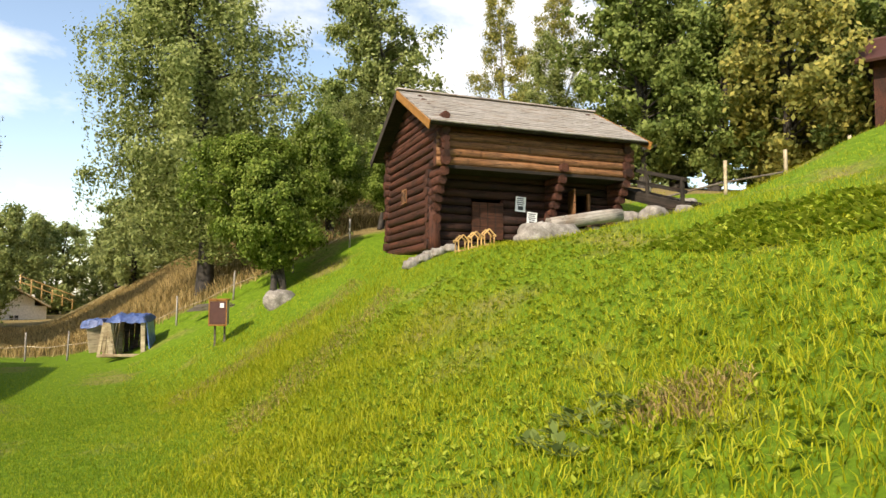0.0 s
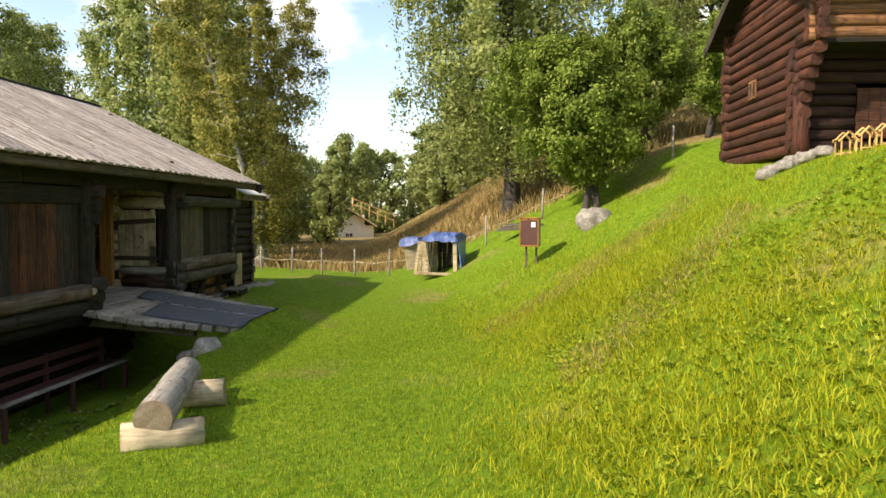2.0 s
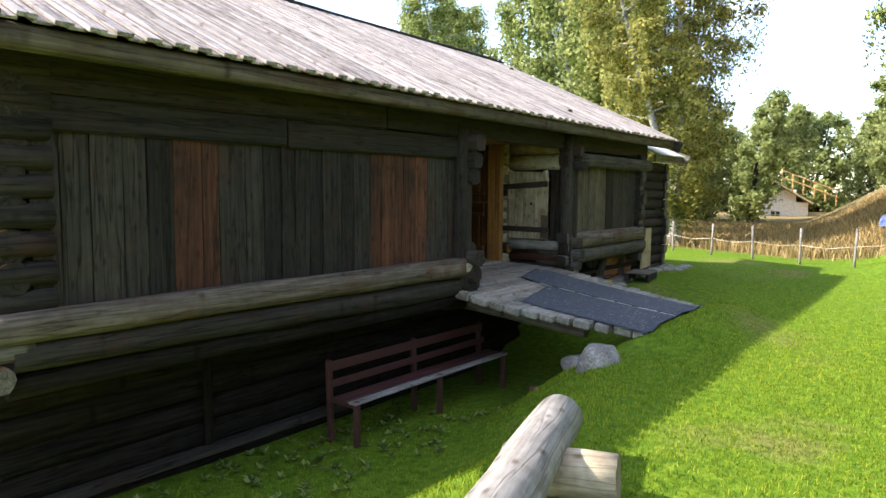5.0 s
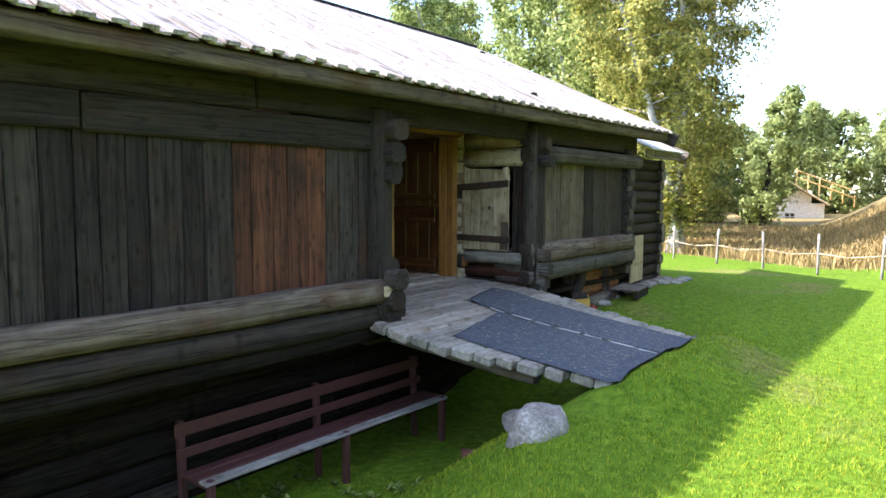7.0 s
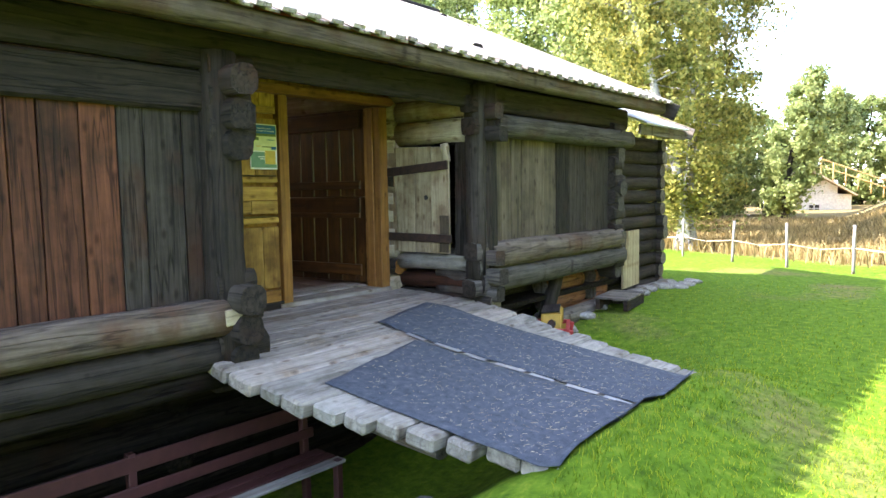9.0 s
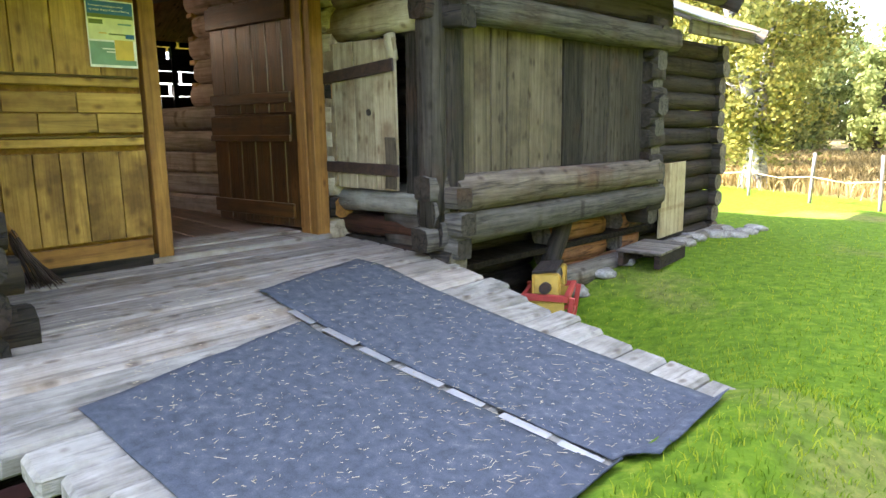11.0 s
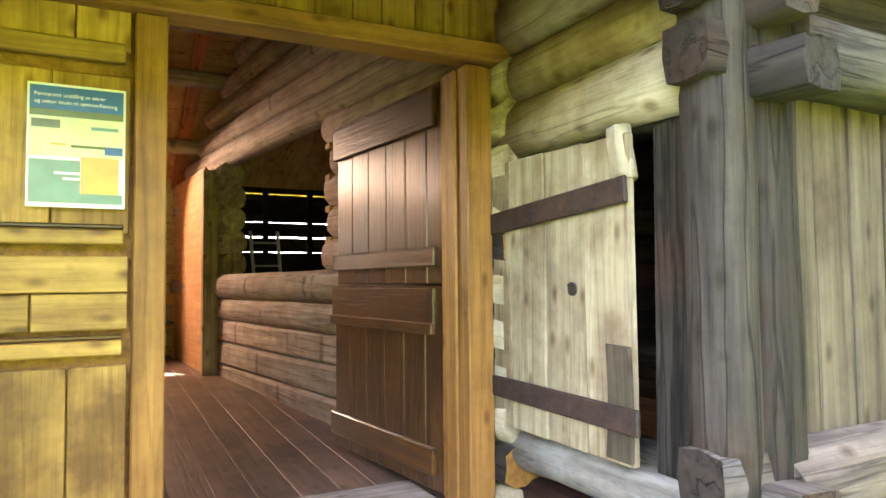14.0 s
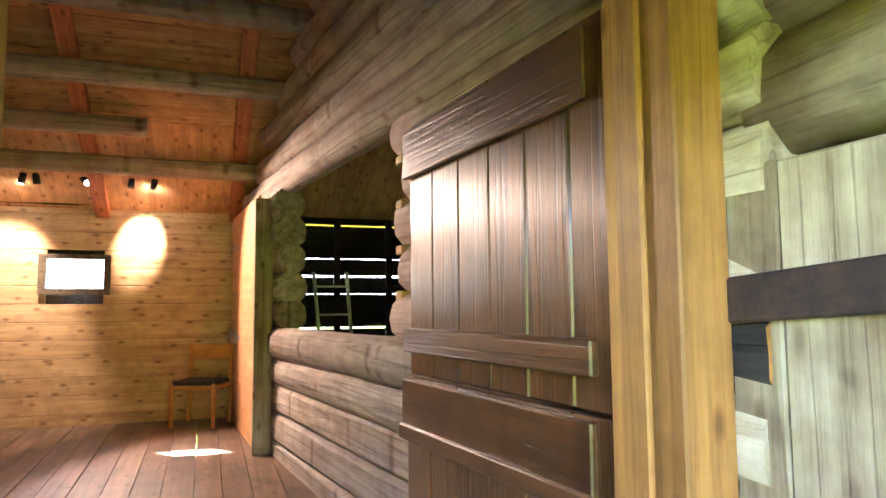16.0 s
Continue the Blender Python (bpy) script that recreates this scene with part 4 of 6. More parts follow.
def sheet(name, corners, seed, label):
    """A rubber mat draped along the ramp between four plan corners, its lower edge running out on the grass."""
    bm = bmesh.new()
    nx_, ny_ = 40, 16
    p00, p01, p11, p10 = (Vector(p) for p in corners)
    grid = []
    for i in range(nx_ + 1):
        row = []
        for j in range(ny_ + 1):
            u, v = i / nx_, j / ny_
            p = p00.lerp(p10, u).lerp(p01.lerp(p11, u), v)
            edge = 0.012 * noise.noise(Vector((u * 9 + seed, v * 9, 3.3)))
            xx, yv = p.x + edge, p.y + edge
            zt = ramp_z(xx) if xx < -4.16 else max(ramp_z(-4.16) - (xx + 4.16) * 1.1, gz(xx, yv) + 0.012)
            curl = 0.03 * max(0, 1 - v * 12) * max(0, noise.noise(Vector((u * 14, seed, 0)))) if seed == 1 else 0
            row.append(bm.verts.new((xx, yv, zt + 0.013 + 0.006 * noise.noise(Vector((xx * 2.2 + seed, yv * 2.2, 0))) + curl)))
        grid.append(row)
    for i in range(nx_):
        for j in range(ny_):
            bm.faces.new((grid[i][j], grid[i + 1][j], grid[i + 1][j + 1], grid[i][j + 1]))
    bmesh.ops.recalc_face_normals(bm, faces=bm.faces[:])
    bmesh.ops.solidify(bm, geom=bm.faces[:], thickness=0.008)
    me = from_bm(bm)
    me.shade_smooth()
    return tagged(put(name, me, M_MAT, None, None, label), category="mat", group="mats on the ramp")


sheet("rubber_mat", ((-6.66, 15.06), (-6.95, 16.07), (-4.12, 16.21), (-4.02, 15.28)), 1, "blue-grey rubber mat with curled edges littered with straw")
sheet("rubber_mat", ((-5.87, 13.74), (-6.15, 15.02), (-4.14, 15.22), (-4.06, 13.88)), 5, "blue-grey rubber mat with a metal edge strip, littered with straw")
for i in range(7):
    xa = -6.3 + 0.31 * i
    ya = 15.06 + 0.075 * (xa + 6.3)
    m = board("edge_strip", (xa, ya, ramp_z(xa) + 0.02), (xa + (0.26 if i % 2 else 0.2), ya + 0.02, ramp_z(xa + 0.26) + 0.024), 0.05, 0.006, M_ALU, ramp, label="pale metal edge strip")
board("edge_strip", (-4.15, 15.2, ramp_z(-4.15) + 0.022), (-4.08, 13.9, ramp_z(-4.1) + 0.022), 0.03, 0.015, M_ALU, ramp, label="pale metal edge strip")

# ---- storehouse on the hill ----
LX0, LX1, LY0, LY1, LZ = 5.98, 11.05, 15.25, 18.85, 2.75
JUT, LJZ, LEZ, LRZ = 14.62, 4.80, 5.86, 7.12
loft = thing("log_storehouse", 8.5, 17.0, LZ, "red-brown tarred log storehouse with a jutting upper floor", "storehouse")


def lstack(axis, at, a0, a1, z0, z1, r, mat, over=0.22, gaps=()):
    stack(loft, axis, at, a0, a1, z0, z1, r, mat, over, gaps, M_LOFT)


lstack("x", LY0 + 0.1, LX0, LX1, LZ + 0.15, LJZ, 0.115, M_LOFTSHADE, 0.16, gaps=((6.98, 7.85, 3.15, 4.1), (9.75, 10.35, 3.5, 4.45)))
lstack("y", LX0, LY0, LY1, LZ + 0.1, LJZ, 0.115, M_LOFT, 0.2)
lstack("y", LX0 - 0.02, JUT, LY1, LJZ, LEZ, 0.115, M_LOFT, 0.2)
lstack("y", LX1, JUT, LY1, LJZ, LEZ, 0.115, M_LOFT, 0.2)
lstack("y", LX1, LY0, LY1, LZ + 0.6, LJZ, 0.115, M_LOFT, 0.15)
lstack("x", LY1, LX0, LX1, LZ + 0.3, LEZ, 0.12, M_LOFT, 0.2)
# Upper front logs: their sunlit brightness is put into a lighter brown.
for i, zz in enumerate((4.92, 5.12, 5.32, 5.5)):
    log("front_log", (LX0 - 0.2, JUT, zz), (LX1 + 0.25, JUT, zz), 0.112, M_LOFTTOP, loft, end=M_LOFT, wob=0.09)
for zz in (5.68, 5.84):
    log("front_log", (LX0 - 0.1, JUT + 0.05, zz), (LX1 + 0.1, JUT + 0.05, zz), 0.1, M_LOFT, loft)
put("upper_floor", box_mesh(LX1 - LX0, LY0 - JUT + 0.3, 0.08), M_TAR, loft, pose((LX0 + LX1) / 2, (JUT + LY0) / 2 + 0.05, LJZ - 0.02))
zz = LEZ
while zz < LRZ - 0.15:
    half = (LY1 - JUT) / 2 * (1 - (zz - LEZ) / (LRZ - LEZ))
    for xx in (LX0, LX1):
        log("gable_log", (xx, (JUT + LY1) / 2 - half, zz), (xx, (JUT + LY1) / 2 + half, zz), 0.11, M_LOFT, loft)
    zz += 0.2
# stepped brackets of log ends and posts
for xx in (LX0, 9.15, LX1):
    for i in range(7):
        log("bracket_log", (xx, LY0 + 0.3, LJZ - 0.12 - 0.2 * i), (xx, JUT - 0.12 + 0.12 * i, LJZ - 0.12 - 0.2 * i), 0.115, M_LOFT, loft, end=M_LOFT)
    log("bracket_log", (xx, LY0, LJZ + 0.15), (xx, JUT - 0.22, LJZ + 0.15), 0.12, M_LOFT, loft, end=M_LOFT)
    log("corner_post", (xx, LY0 - 0.12, LZ + 0.1), (xx, LY0 - 0.05, LJZ - 0.9), 0.14, M_LOFT, loft, square=0.5)
for i in range(7):
    log("log_end", (LX0, JUT + 0.2, LJZ + 0.08 + 0.18 * i), (LX0, JUT - 0.24, LJZ + 0.08 + 0.18 * i), 0.1, M_LOFT, loft, end=M_LOFT)

LMY = (JUT + LY1) / 2
roof_f = put("roof", box_mesh(0.01, 0.01, 0.01, 0), M_TAR, loft, pose(8.5, LMY, LRZ - 0.1), "grey weathered wooden roof")
rises = LRZ - (LEZ - 0.13)
for side, ye in ((-1, 14.2), (1, LY1 + 0.42)):
    run = abs(ye - LMY)
    sl = Vector((0, side * run, -rises))
    nrm = Vector((0, side * rises, run)).normalized()
    put("roof_underside", box_mesh(5.95, sl.length, 0.05), M_TAR, loft, Matrix.Translation(Vector((8.5, LMY, LRZ)) + sl / 2 - nrm * 0.03) @ pose(0, 0, 0, -side * math.degrees(math.atan2(rises, run)), 0, 0))
    courses = 15
    for c in range(courses):
        f = (c + 0.5) / courses
        m = Matrix.Translation(Vector((8.5, LMY, LRZ)) + sl * f + nrm * 0.02) @ pose(0, 0, 0, -side * (math.degrees(math.atan2(rises, run)) - 2.5), 0, 0)
        put("roof_course", box_mesh(5.95 + RNG.uniform(-0.03, 0.03), sl.length / courses * 1.25, 0.03, 0.004, 0.01, c, 20), M_BENCHLOG, roof_f, m)
    for xx in (LX0 - 0.5, LX1 + 0.5):
        board("bargeboard", (xx, LMY, LRZ - 0.08), (xx, LMY + sl.y * 1.02, LRZ - 0.08 + sl.z * 1.02), 0.03, 0.2, M_FRAME if side < 0 else M_PLANK, loft, up=nrm)
board("ridge_board", (LX0 - 0.52, LMY, LRZ + 0.06), (LX1 + 0.52, LMY, LRZ + 0.06), 0.2, 0.04, M_ROOF, loft)
log("eave_beam", (LX0 - 0.5, 14.28, LEZ - 0.14), (LX1 + 0.5, 14.28, LEZ - 0.14), 0.045, M_TAR, loft)
for xx in (7.0, 8.2, 9.4, 10.4):
    board("rafter_tail", (xx, 14.9, LEZ + 0.12), (xx, 14.22, LEZ - 0.17), 0.1, 0.08, M_PLANK, loft)
# doors and window
ld = put("door", box_mesh(0.85, 0.05, 0.92, 0.005), M_PLANKRED, loft, pose(7.42, LY0, 3.62), "closed brown plank door")
for i in range(3):
    put("door_batten", box_mesh(0.012, 0.012, 0.9, 0.002), M_TAR, ld, pose(7.2 + 0.21 * i, LY0 - 0.03, 3.62))
put("door_leaf", box_mesh(0.05, 0.5, 0.98, 0.005), M_LOFTTOP, loft, pose(9.7, LY0 - 0.24, 4.0, 0, 0, -14), "open plank door leaf")
board("door_jamb", (10.33, LY0 - 0.04, 3.45), (10.33, LY0 - 0.04, 4.45), 0.08, 0.08, M_LOFTTOP, loft, up=(0, 1, 0))
# Dark panel added behind the open door so that the opening reads as unlit.
put("dark_room_back", box_mesh(0.8, 0.03, 1.1), M_TAR, loft, pose(10.05, LY0 + 1.3, 3.95))
for dz in (-0.17, 0.17):
    board("window_rail", (LX0 - 0.14, 16.95, 4.4 + dz), (LX0 - 0.14, 17.35, 4.4 + dz), 0.03, 0.05, M_LOFTTOP, loft)
for dy in (-0.18, 0.0, 0.18):
    board("window_stile", (LX0 - 0.14, 17.15 + dy, 4.24), (LX0 - 0.14, 17.15 + dy, 4.56), 0.03, 0.04, M_LOFTTOP, loft, up=(1, 0, 0))
put("window_pane", box_mesh(0.02, 0.38, 0.34), M_BLACK, loft, pose(LX0 - 0.12, 17.15, 4.4))
# notices on its front
for xx, zz, rot in ((8.30, 4.08, 4), (8.62, 3.70, 5)):
    s = tagged(put("notice_board", box_mesh(0.29, 0.012, 0.38, 0.002), M_PAPER, None, pose(xx, LY0 - 0.08, zz, 0, rot, 0)), "white printed notice on the dark log wall", "notice", "notices on the storehouse")
    AT[s] = pose(xx, LY0 - 0.08, zz, 0, rot, 0)
    for i in range(4):
        put("text_bar", box_mesh(0.2 - 0.03 * (i % 2), 0.006, 0.022, 0), M_INK, s, AT[s] @ pose(-0.01, -0.008, 0.14 - 0.05 * i))
    put("picture", box_mesh(0.15, 0.006, 0.1, 0), M_INK, s, AT[s] @ pose(0.0, -0.008, -0.10))
# bridge with handrail on its far side
bridge = thing("wooden_bridge", 11.6, 14.5, 3.9, "dark wooden stair bridge with a rail against the storehouse", "stairs")
board("stringer", (11.25, 15.4, 4.62), (11.95, 13.4, 3.95), 0.08, 0.26, M_TAR, bridge)
board("stringer", (12.2, 15.6, 4.62), (12.7, 13.6, 4.0), 0.08, 0.26, M_TAR, bridge)
for i in range(7):
    f = i / 6
    board("tread", (11.25 + 0.7 * f, 15.4 - 2 * f, 4.72 - 0.67 * f), (12.2 + 0.5 * f, 15.6 - 2 * f, 4.72 - 0.67 * f), 0.25, 0.05, M_PLANK, bridge)
for f in (0.05, 0.5, 0.97):
    board("rail_post", (11.25 + 0.7 * f, 15.4 - 2 * f, 4.6 - 0.67 * f), (11.25 + 0.7 * f, 15.4 - 2 * f, 5.35 - 0.67 * f), 0.08, 0.08, M_PLANK, bridge, up=(0, 1, 0))
for dz in (0.72, 0.42):
    board("handrail", (11.2, 15.45, 4.6 + dz), (11.97, 13.35, 3.93 + dz), 0.06, 0.1, M_PLANK, bridge)

stone("boulder", 8.35, 13.9, gz(8.35, 13.9) + 0.1, 0.85, 0.5, 0.42, 3, "pale grey boulder lying before the storehouse")
stone("boulder", 9.9, 14.3, gz(9.9, 14.3) + 0.05, 0.35, 0.3, 0.3, 5)
hl = thing("log_bench", 9.5, 14.0, gz(9.5, 14.0), "long grey split log lying on stones before the storehouse", "log seat")
log("split_log", (8.5, 14.1, gz(8.5, 14.1) + 0.42), (10.5, 14.05, gz(10.4, 14.05) + 0.45), 0.17, M_BENCHLOG, hl, square=0.5)
for i, (xx, yy, rr) in enumerate(((11.5, 14.0, 0.4), (12.1, 13.9, 0.32), (12.6, 14.2, 0.36), (12.0, 14.5, 0.4), (11.3, 14.8, 0.35), (11.9, 13.4, 0.26))):
    stone("field_stone", xx, yy, gz(xx, yy) + 0.12, rr, rr * 0.8, rr * 0.7, 11 + i, "pale field stone in a pile beside the bridge", "stones by the bridge")
for i in range(7):
    xx = 5.3 + 0.17 * i
    stone("foundation_stone", xx, 15.0 + 0.1 * (i % 2), gz(xx, 15.0) + 0.08, 0.17, 0.14, 0.15, 21 + i, "pale foundation stone under the storehouse corner", "foundation stones")
for i in range(3):
    xx = 6.25 + 0.32 * i
    zz = gz(xx, 14.1)
    h = thing("toy_house_frame", xx, 14.1, zz, "small yellow pine house frame standing on the grass", "toy house", "toy houses")
    for dx in (-0.12, 0.12):
        for dy in (-0.1, 0.1):
            board("corner_stud", (xx + dx, 14.1 + dy, zz - 0.03), (xx + dx, 14.1 + dy, zz + 0.24), 0.025, 0.025, M_FRESH, h, up=(0, 1, 0))
    for dy in (-0.1, 0.1):
        for sx in (-1, 1):
            board("rafter", (xx + sx * 0.17, 14.1 + dy, zz + 0.21), (xx, 14.1 + dy, zz + 0.38), 0.03, 0.03, M_FRESH, h)
        board("sill", (xx - 0.12, 14.1 + dy, zz + 0.02), (xx + 0.12, 14.1 + dy, zz + 0.02), 0.03, 0.03, M_FRESH, h)
    for sx in (-1, 1):
        board("roof_board", (xx + sx * 0.15, 14.0, zz + 0.25), (xx + sx * 0.15, 14.2, zz + 0.25), 0.06, 0.015, M_FRESH, h)

# ---- trees ----
def tube(verts, faces, pts, radii, sides=6):
    start = len(verts)
    for i, p in enumerate(pts):
        d = (pts[min(i + 1, len(pts) - 1)] - pts[max(i - 1, 0)]).normalized()
        a = d.orthogonal().normalized()
        b = d.cross(a)
        for j in range(sides):
            t = 2 * math.pi * j / sides
            verts.append(p + (a * math.cos(t) + b * math.sin(t)) * radii[i])
    for i in range(len(pts) - 1):
        for j in range(sides):
            q, r = start + i * sides + j, start + i * sides + (j + 1) % sides
            faces.append((q, r, r + sides, q + sides))


def make_tree(name, x, y, h, width, low, leaves, leaf, mat, bark, seed, label, droop=0.0, trunk_r=0.2, stems=1, top=0.35, clumps=90, z=None, fill=0.48):
    """A tapered trunk with limbs; each limb carries clumps of small leaves, hanging where droop is set."""
    r = random.Random(seed)
    nr = np.random.RandomState(seed)
    z = gz(x, y) - 0.1 if z is None else z
    t = thing(name, x, y, z, label, "tree")
    verts, faces, centres, sizes = [], [], [], []
    for s in range(stems):
        lean = Vector((r.uniform(-0.12, 0.12), r.uniform(-0.12, 0.12), 0)) * (2.2 if stems > 1 else 1)
        pts = [Vector((0.12 * s, 0.1 * s, 0)) + Vector((lean.x * f * h + 0.25 * math.sin(f * 5 + s), lean.y * f * h, h * 0.93 * f)) for f in np.linspace(0, 1, 9)]
        tr = trunk_r / (1 + 0.4 * (stems - 1))
        tube(verts, faces, pts, [tr * (1.25 if i == 0 else 1) * (1 - 0.9 * i / 8) + 0.012 for i in range(9)], 9)
        for k in range(clumps // stems):
            f = low + (1 - low) * (k + r.random()) / (clumps / stems)
            base = pts[0].lerp(pts[-1], 0)
            i = min(int(f * 8), 7)
            base = pts[i].lerp(pts[i + 1], f * 8 - i)
            u = (f - low) / (1 - low)
            env = (min(1, u / 0.25) ** 0.6) * (1 - top * u) * math.sqrt(max(0.02, 1 - u ** 3.2))
            a = k * 2.399 + r.uniform(-0.5, 0.5)
            reach = width / 2 * env * r.uniform(0.45, 1.08) * (1 + 0.18 * math.sin(a * 2 + seed))
            tip = base + Vector((math.cos(a) * reach, math.sin(a) * reach, reach * r.uniform(0.1, 0.55) - droop * reach * 0.25))
            bend = base.lerp(tip, 0.5) + Vector((0, 0, 0.12 * reach))
            rr = 0.012 + 0.28 * tr * (1 - u) * min(1, reach)
            tube(verts, faces, [base, bend, tip], [rr, rr * 0.6, 0.006], 4)
            for g in (0.55, 0.8, 1.0):
                if reach * g > 0.25:
                    centres.append(base.lerp(tip, g) + Vector((0, 0, 0.06 * reach * (1 - g))))
                    sizes.append(width * 0.062 * r.uniform(0.7, 1.3))
    me = bpy.data.meshes.new("trunk")
    me.from_pydata([tuple(v) for v in verts], [], faces)
    me.shade_smooth()
    put("trunk", me, bark, t, AT[t])
    c, s = np.array([tuple(v) for v in centres]), np.array(sizes)
    pick = nr.randint(0, len(c), leaves)
    g = nr.normal(0, 1, (leaves, 3))
    g[:, 2] *= 0.75
    p = c[pick] + g * s[pick][:, None] * fill
    hang = droop * nr.exponential(0.55, leaves) * (nr.rand(leaves) < 0.6)
    strand = np.floor(nr.rand(leaves) * 7)
    p[:, 0] += np.where(hang > 0, (np.sin(pick * 12.9 + strand * 4.1) - g[:, 0] * 0.6) * s[pick] * 0.55, 0)
    p[:, 1] += np.where(hang > 0, (np.cos(pick * 7.3 + strand * 2.7) - g[:, 1] * 0.6) * s[pick] * 0.55, 0)
    p[:, 2] -= hang
    keep = p[:, 2] > h * low * 0.45
    p = p[keep]
    n = len(p)
    out = p - np.array([0.0, 0.0, h * 0.5])
    out *= np.array([1.0, 1.0, 0.45])
    out /= np.linalg.norm(out, axis=1)[:, None] + 1e-6
    own = p - c[pick][keep]
    own /= np.linalg.norm(own, axis=1)[:, None] + 1e-6
    out = out * 0.8 + own * 0.6 + nr.normal(0, 0.5, (n, 3)) + np.array([0, 0, 0.3])
    d1 = np.cross(out, nr.normal(0, 1, (n, 3)))
    d1 /= np.linalg.norm(d1, axis=1)[:, None]
    d2 = np.cross(d1, out)
    d2 /= np.linalg.norm(d2, axis=1)[:, None]
    sz = (leaf * nr.uniform(0.6, 1.35, n))[:, None]
    v = np.stack([p - d1 * sz * 0.5, p + d2 * sz * 0.33, p + d1 * sz * 0.6, p - d2 * sz * 0.33], 1).reshape(-1, 3)
    put("crown", big_mesh("crown", v, np.arange(n * 4).reshape(-1, 4)), mat, t, AT[t])
    return t


birch = make_tree("birch_tree", 1.1, 26.6, 15.5, 10.5, 0.16, 105000, 0.125, M_LEAFG, M_BARK, 3, "large hanging birch with a dark trunk beyond the fence", 1.5, 0.28, 1, 0.35, 85)
round_tree = make_tree("willow_tree", 2.85, 20.5, 5.3, 3.8, 0.20, 70000, 0.095, M_LEAFR, M_BARK, 8, "small round bright green tree on forked stems by the fence", 0.15, 0.16, 3, 0.12, 150, fill=0.6)
left_birch = make_tree("birch_tree", -9.2, 29.6, 13.5, 5.6, 0.10, 56000, 0.115, M_LEAFY, M_BIRCH, 12, "slender yellowing birch behind the barn", 0.9, 0.2, 2, 0.45, 90)
green_birch = make_tree("birch_tree", -14.5, 34, 14.5, 7.5, 0.14, 40000, 0.16, M_LEAFG, M_BIRCH, 15, "tall green birch with a pale trunk behind the barn", 1.0, 0.24, 2, 0.4, 90)
oak = make_tree("broadleaf_tree", 13.0, 38, 15, 9.0, 0.12, 34000, 0.22, M_LEAFG, M_BARK, 21, "tall grey-green birch behind the storehouse", 0.6, 0.3, 2, 0.35, 90)
dark_tree = make_tree("broadleaf_tree", 20.5, 26.2, 12.5, 7.9, 0.06, 30000, 0.22, M_LEAFD, M_BARK, 27, "dense dark green tree at the edge of the wood", 0.3, 0.3, 2, 0.35, 100)
yellow_tree = make_tree("broadleaf_tree", 25.5, 22.5, 14, 8.5, 0.06, 30000, 0.22, M_LEAFY, M_BARK, 31, "yellow-green birch at the edge of the wood", 0.8, 0.3, 2, 0.35, 100)


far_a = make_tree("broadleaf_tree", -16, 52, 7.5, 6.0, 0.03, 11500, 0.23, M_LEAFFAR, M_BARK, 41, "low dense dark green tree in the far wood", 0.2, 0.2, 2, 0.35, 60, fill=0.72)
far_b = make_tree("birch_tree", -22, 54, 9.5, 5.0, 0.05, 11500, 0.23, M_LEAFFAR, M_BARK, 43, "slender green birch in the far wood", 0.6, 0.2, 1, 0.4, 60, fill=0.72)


def again(src, x, y, turn, size=1.0, dz=0.0):
    m = pose(x, y, gz(min(x, 60), min(y, 110)) - 0.1 + dz, 0, 0, turn) @ Matrix.Diagonal((size, size, size, 1))
    t = copy_thing(src, m)
    t.matrix_basis = m
    return t


for src, x, y, turn, size in (
    (left_birch, -11.5, 33, 140, 1.0), (green_birch, -20, 37, 60, 1.0), (green_birch, -27, 40, 200, 1.05), (left_birch, -17, 41, 70, 1.1),
    (left_birch, 20.2, 39.3, 90, 1.05), (green_birch, -23.5, 39.5, 300, 1.0), (dark_tree, 24.5, 28.1, 130, 1.1), (dark_tree, 23.5, 25, 250, 0.9), (yellow_tree, 29, 25, 80, 1.1), (dark_tree, 28, 19.5, 40, 0.95),
    (dark_tree, 8.5, 36, 70, 0.62), (oak, 6.5, 33, 210, 0.45), (dark_tree, 33, 21, 10, 1.15), (yellow_tree, 35, 15, 160, 1.0), (dark_tree, 31, 30, 300, 1.2), (green_birch, 18.5, 33.4, 20, 0.62),
    (round_tree, 5.5, 24.5, 100, 0.85), (round_tree, 7.0, 23.5, 220, 0.75)):
    again(src, x, y, turn, size)
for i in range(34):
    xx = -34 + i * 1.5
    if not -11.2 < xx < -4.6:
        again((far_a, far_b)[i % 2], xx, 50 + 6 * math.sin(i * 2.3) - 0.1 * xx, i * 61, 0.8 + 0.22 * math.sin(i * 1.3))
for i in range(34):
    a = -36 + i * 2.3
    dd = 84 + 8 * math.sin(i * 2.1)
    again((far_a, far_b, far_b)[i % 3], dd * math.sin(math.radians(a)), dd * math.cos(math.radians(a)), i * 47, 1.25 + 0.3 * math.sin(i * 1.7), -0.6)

# ---- grass ----
def on_lawn(x, y, r):
    clear = ~((x < -4.05) & (y > 13.2) & (y < 16.9)) & ~(x < -7.5)
    return clear


def density(x, y, d0):
    """Fewer blades further from the walked line."""
    near = np.hypot(np.maximum(np.abs(x + 0.9) - 2.0, 0), np.maximum(np.maximum(y - 13, 1.5 - y), 0))
    return d0 / (1 + (near / 3.0) ** 2)


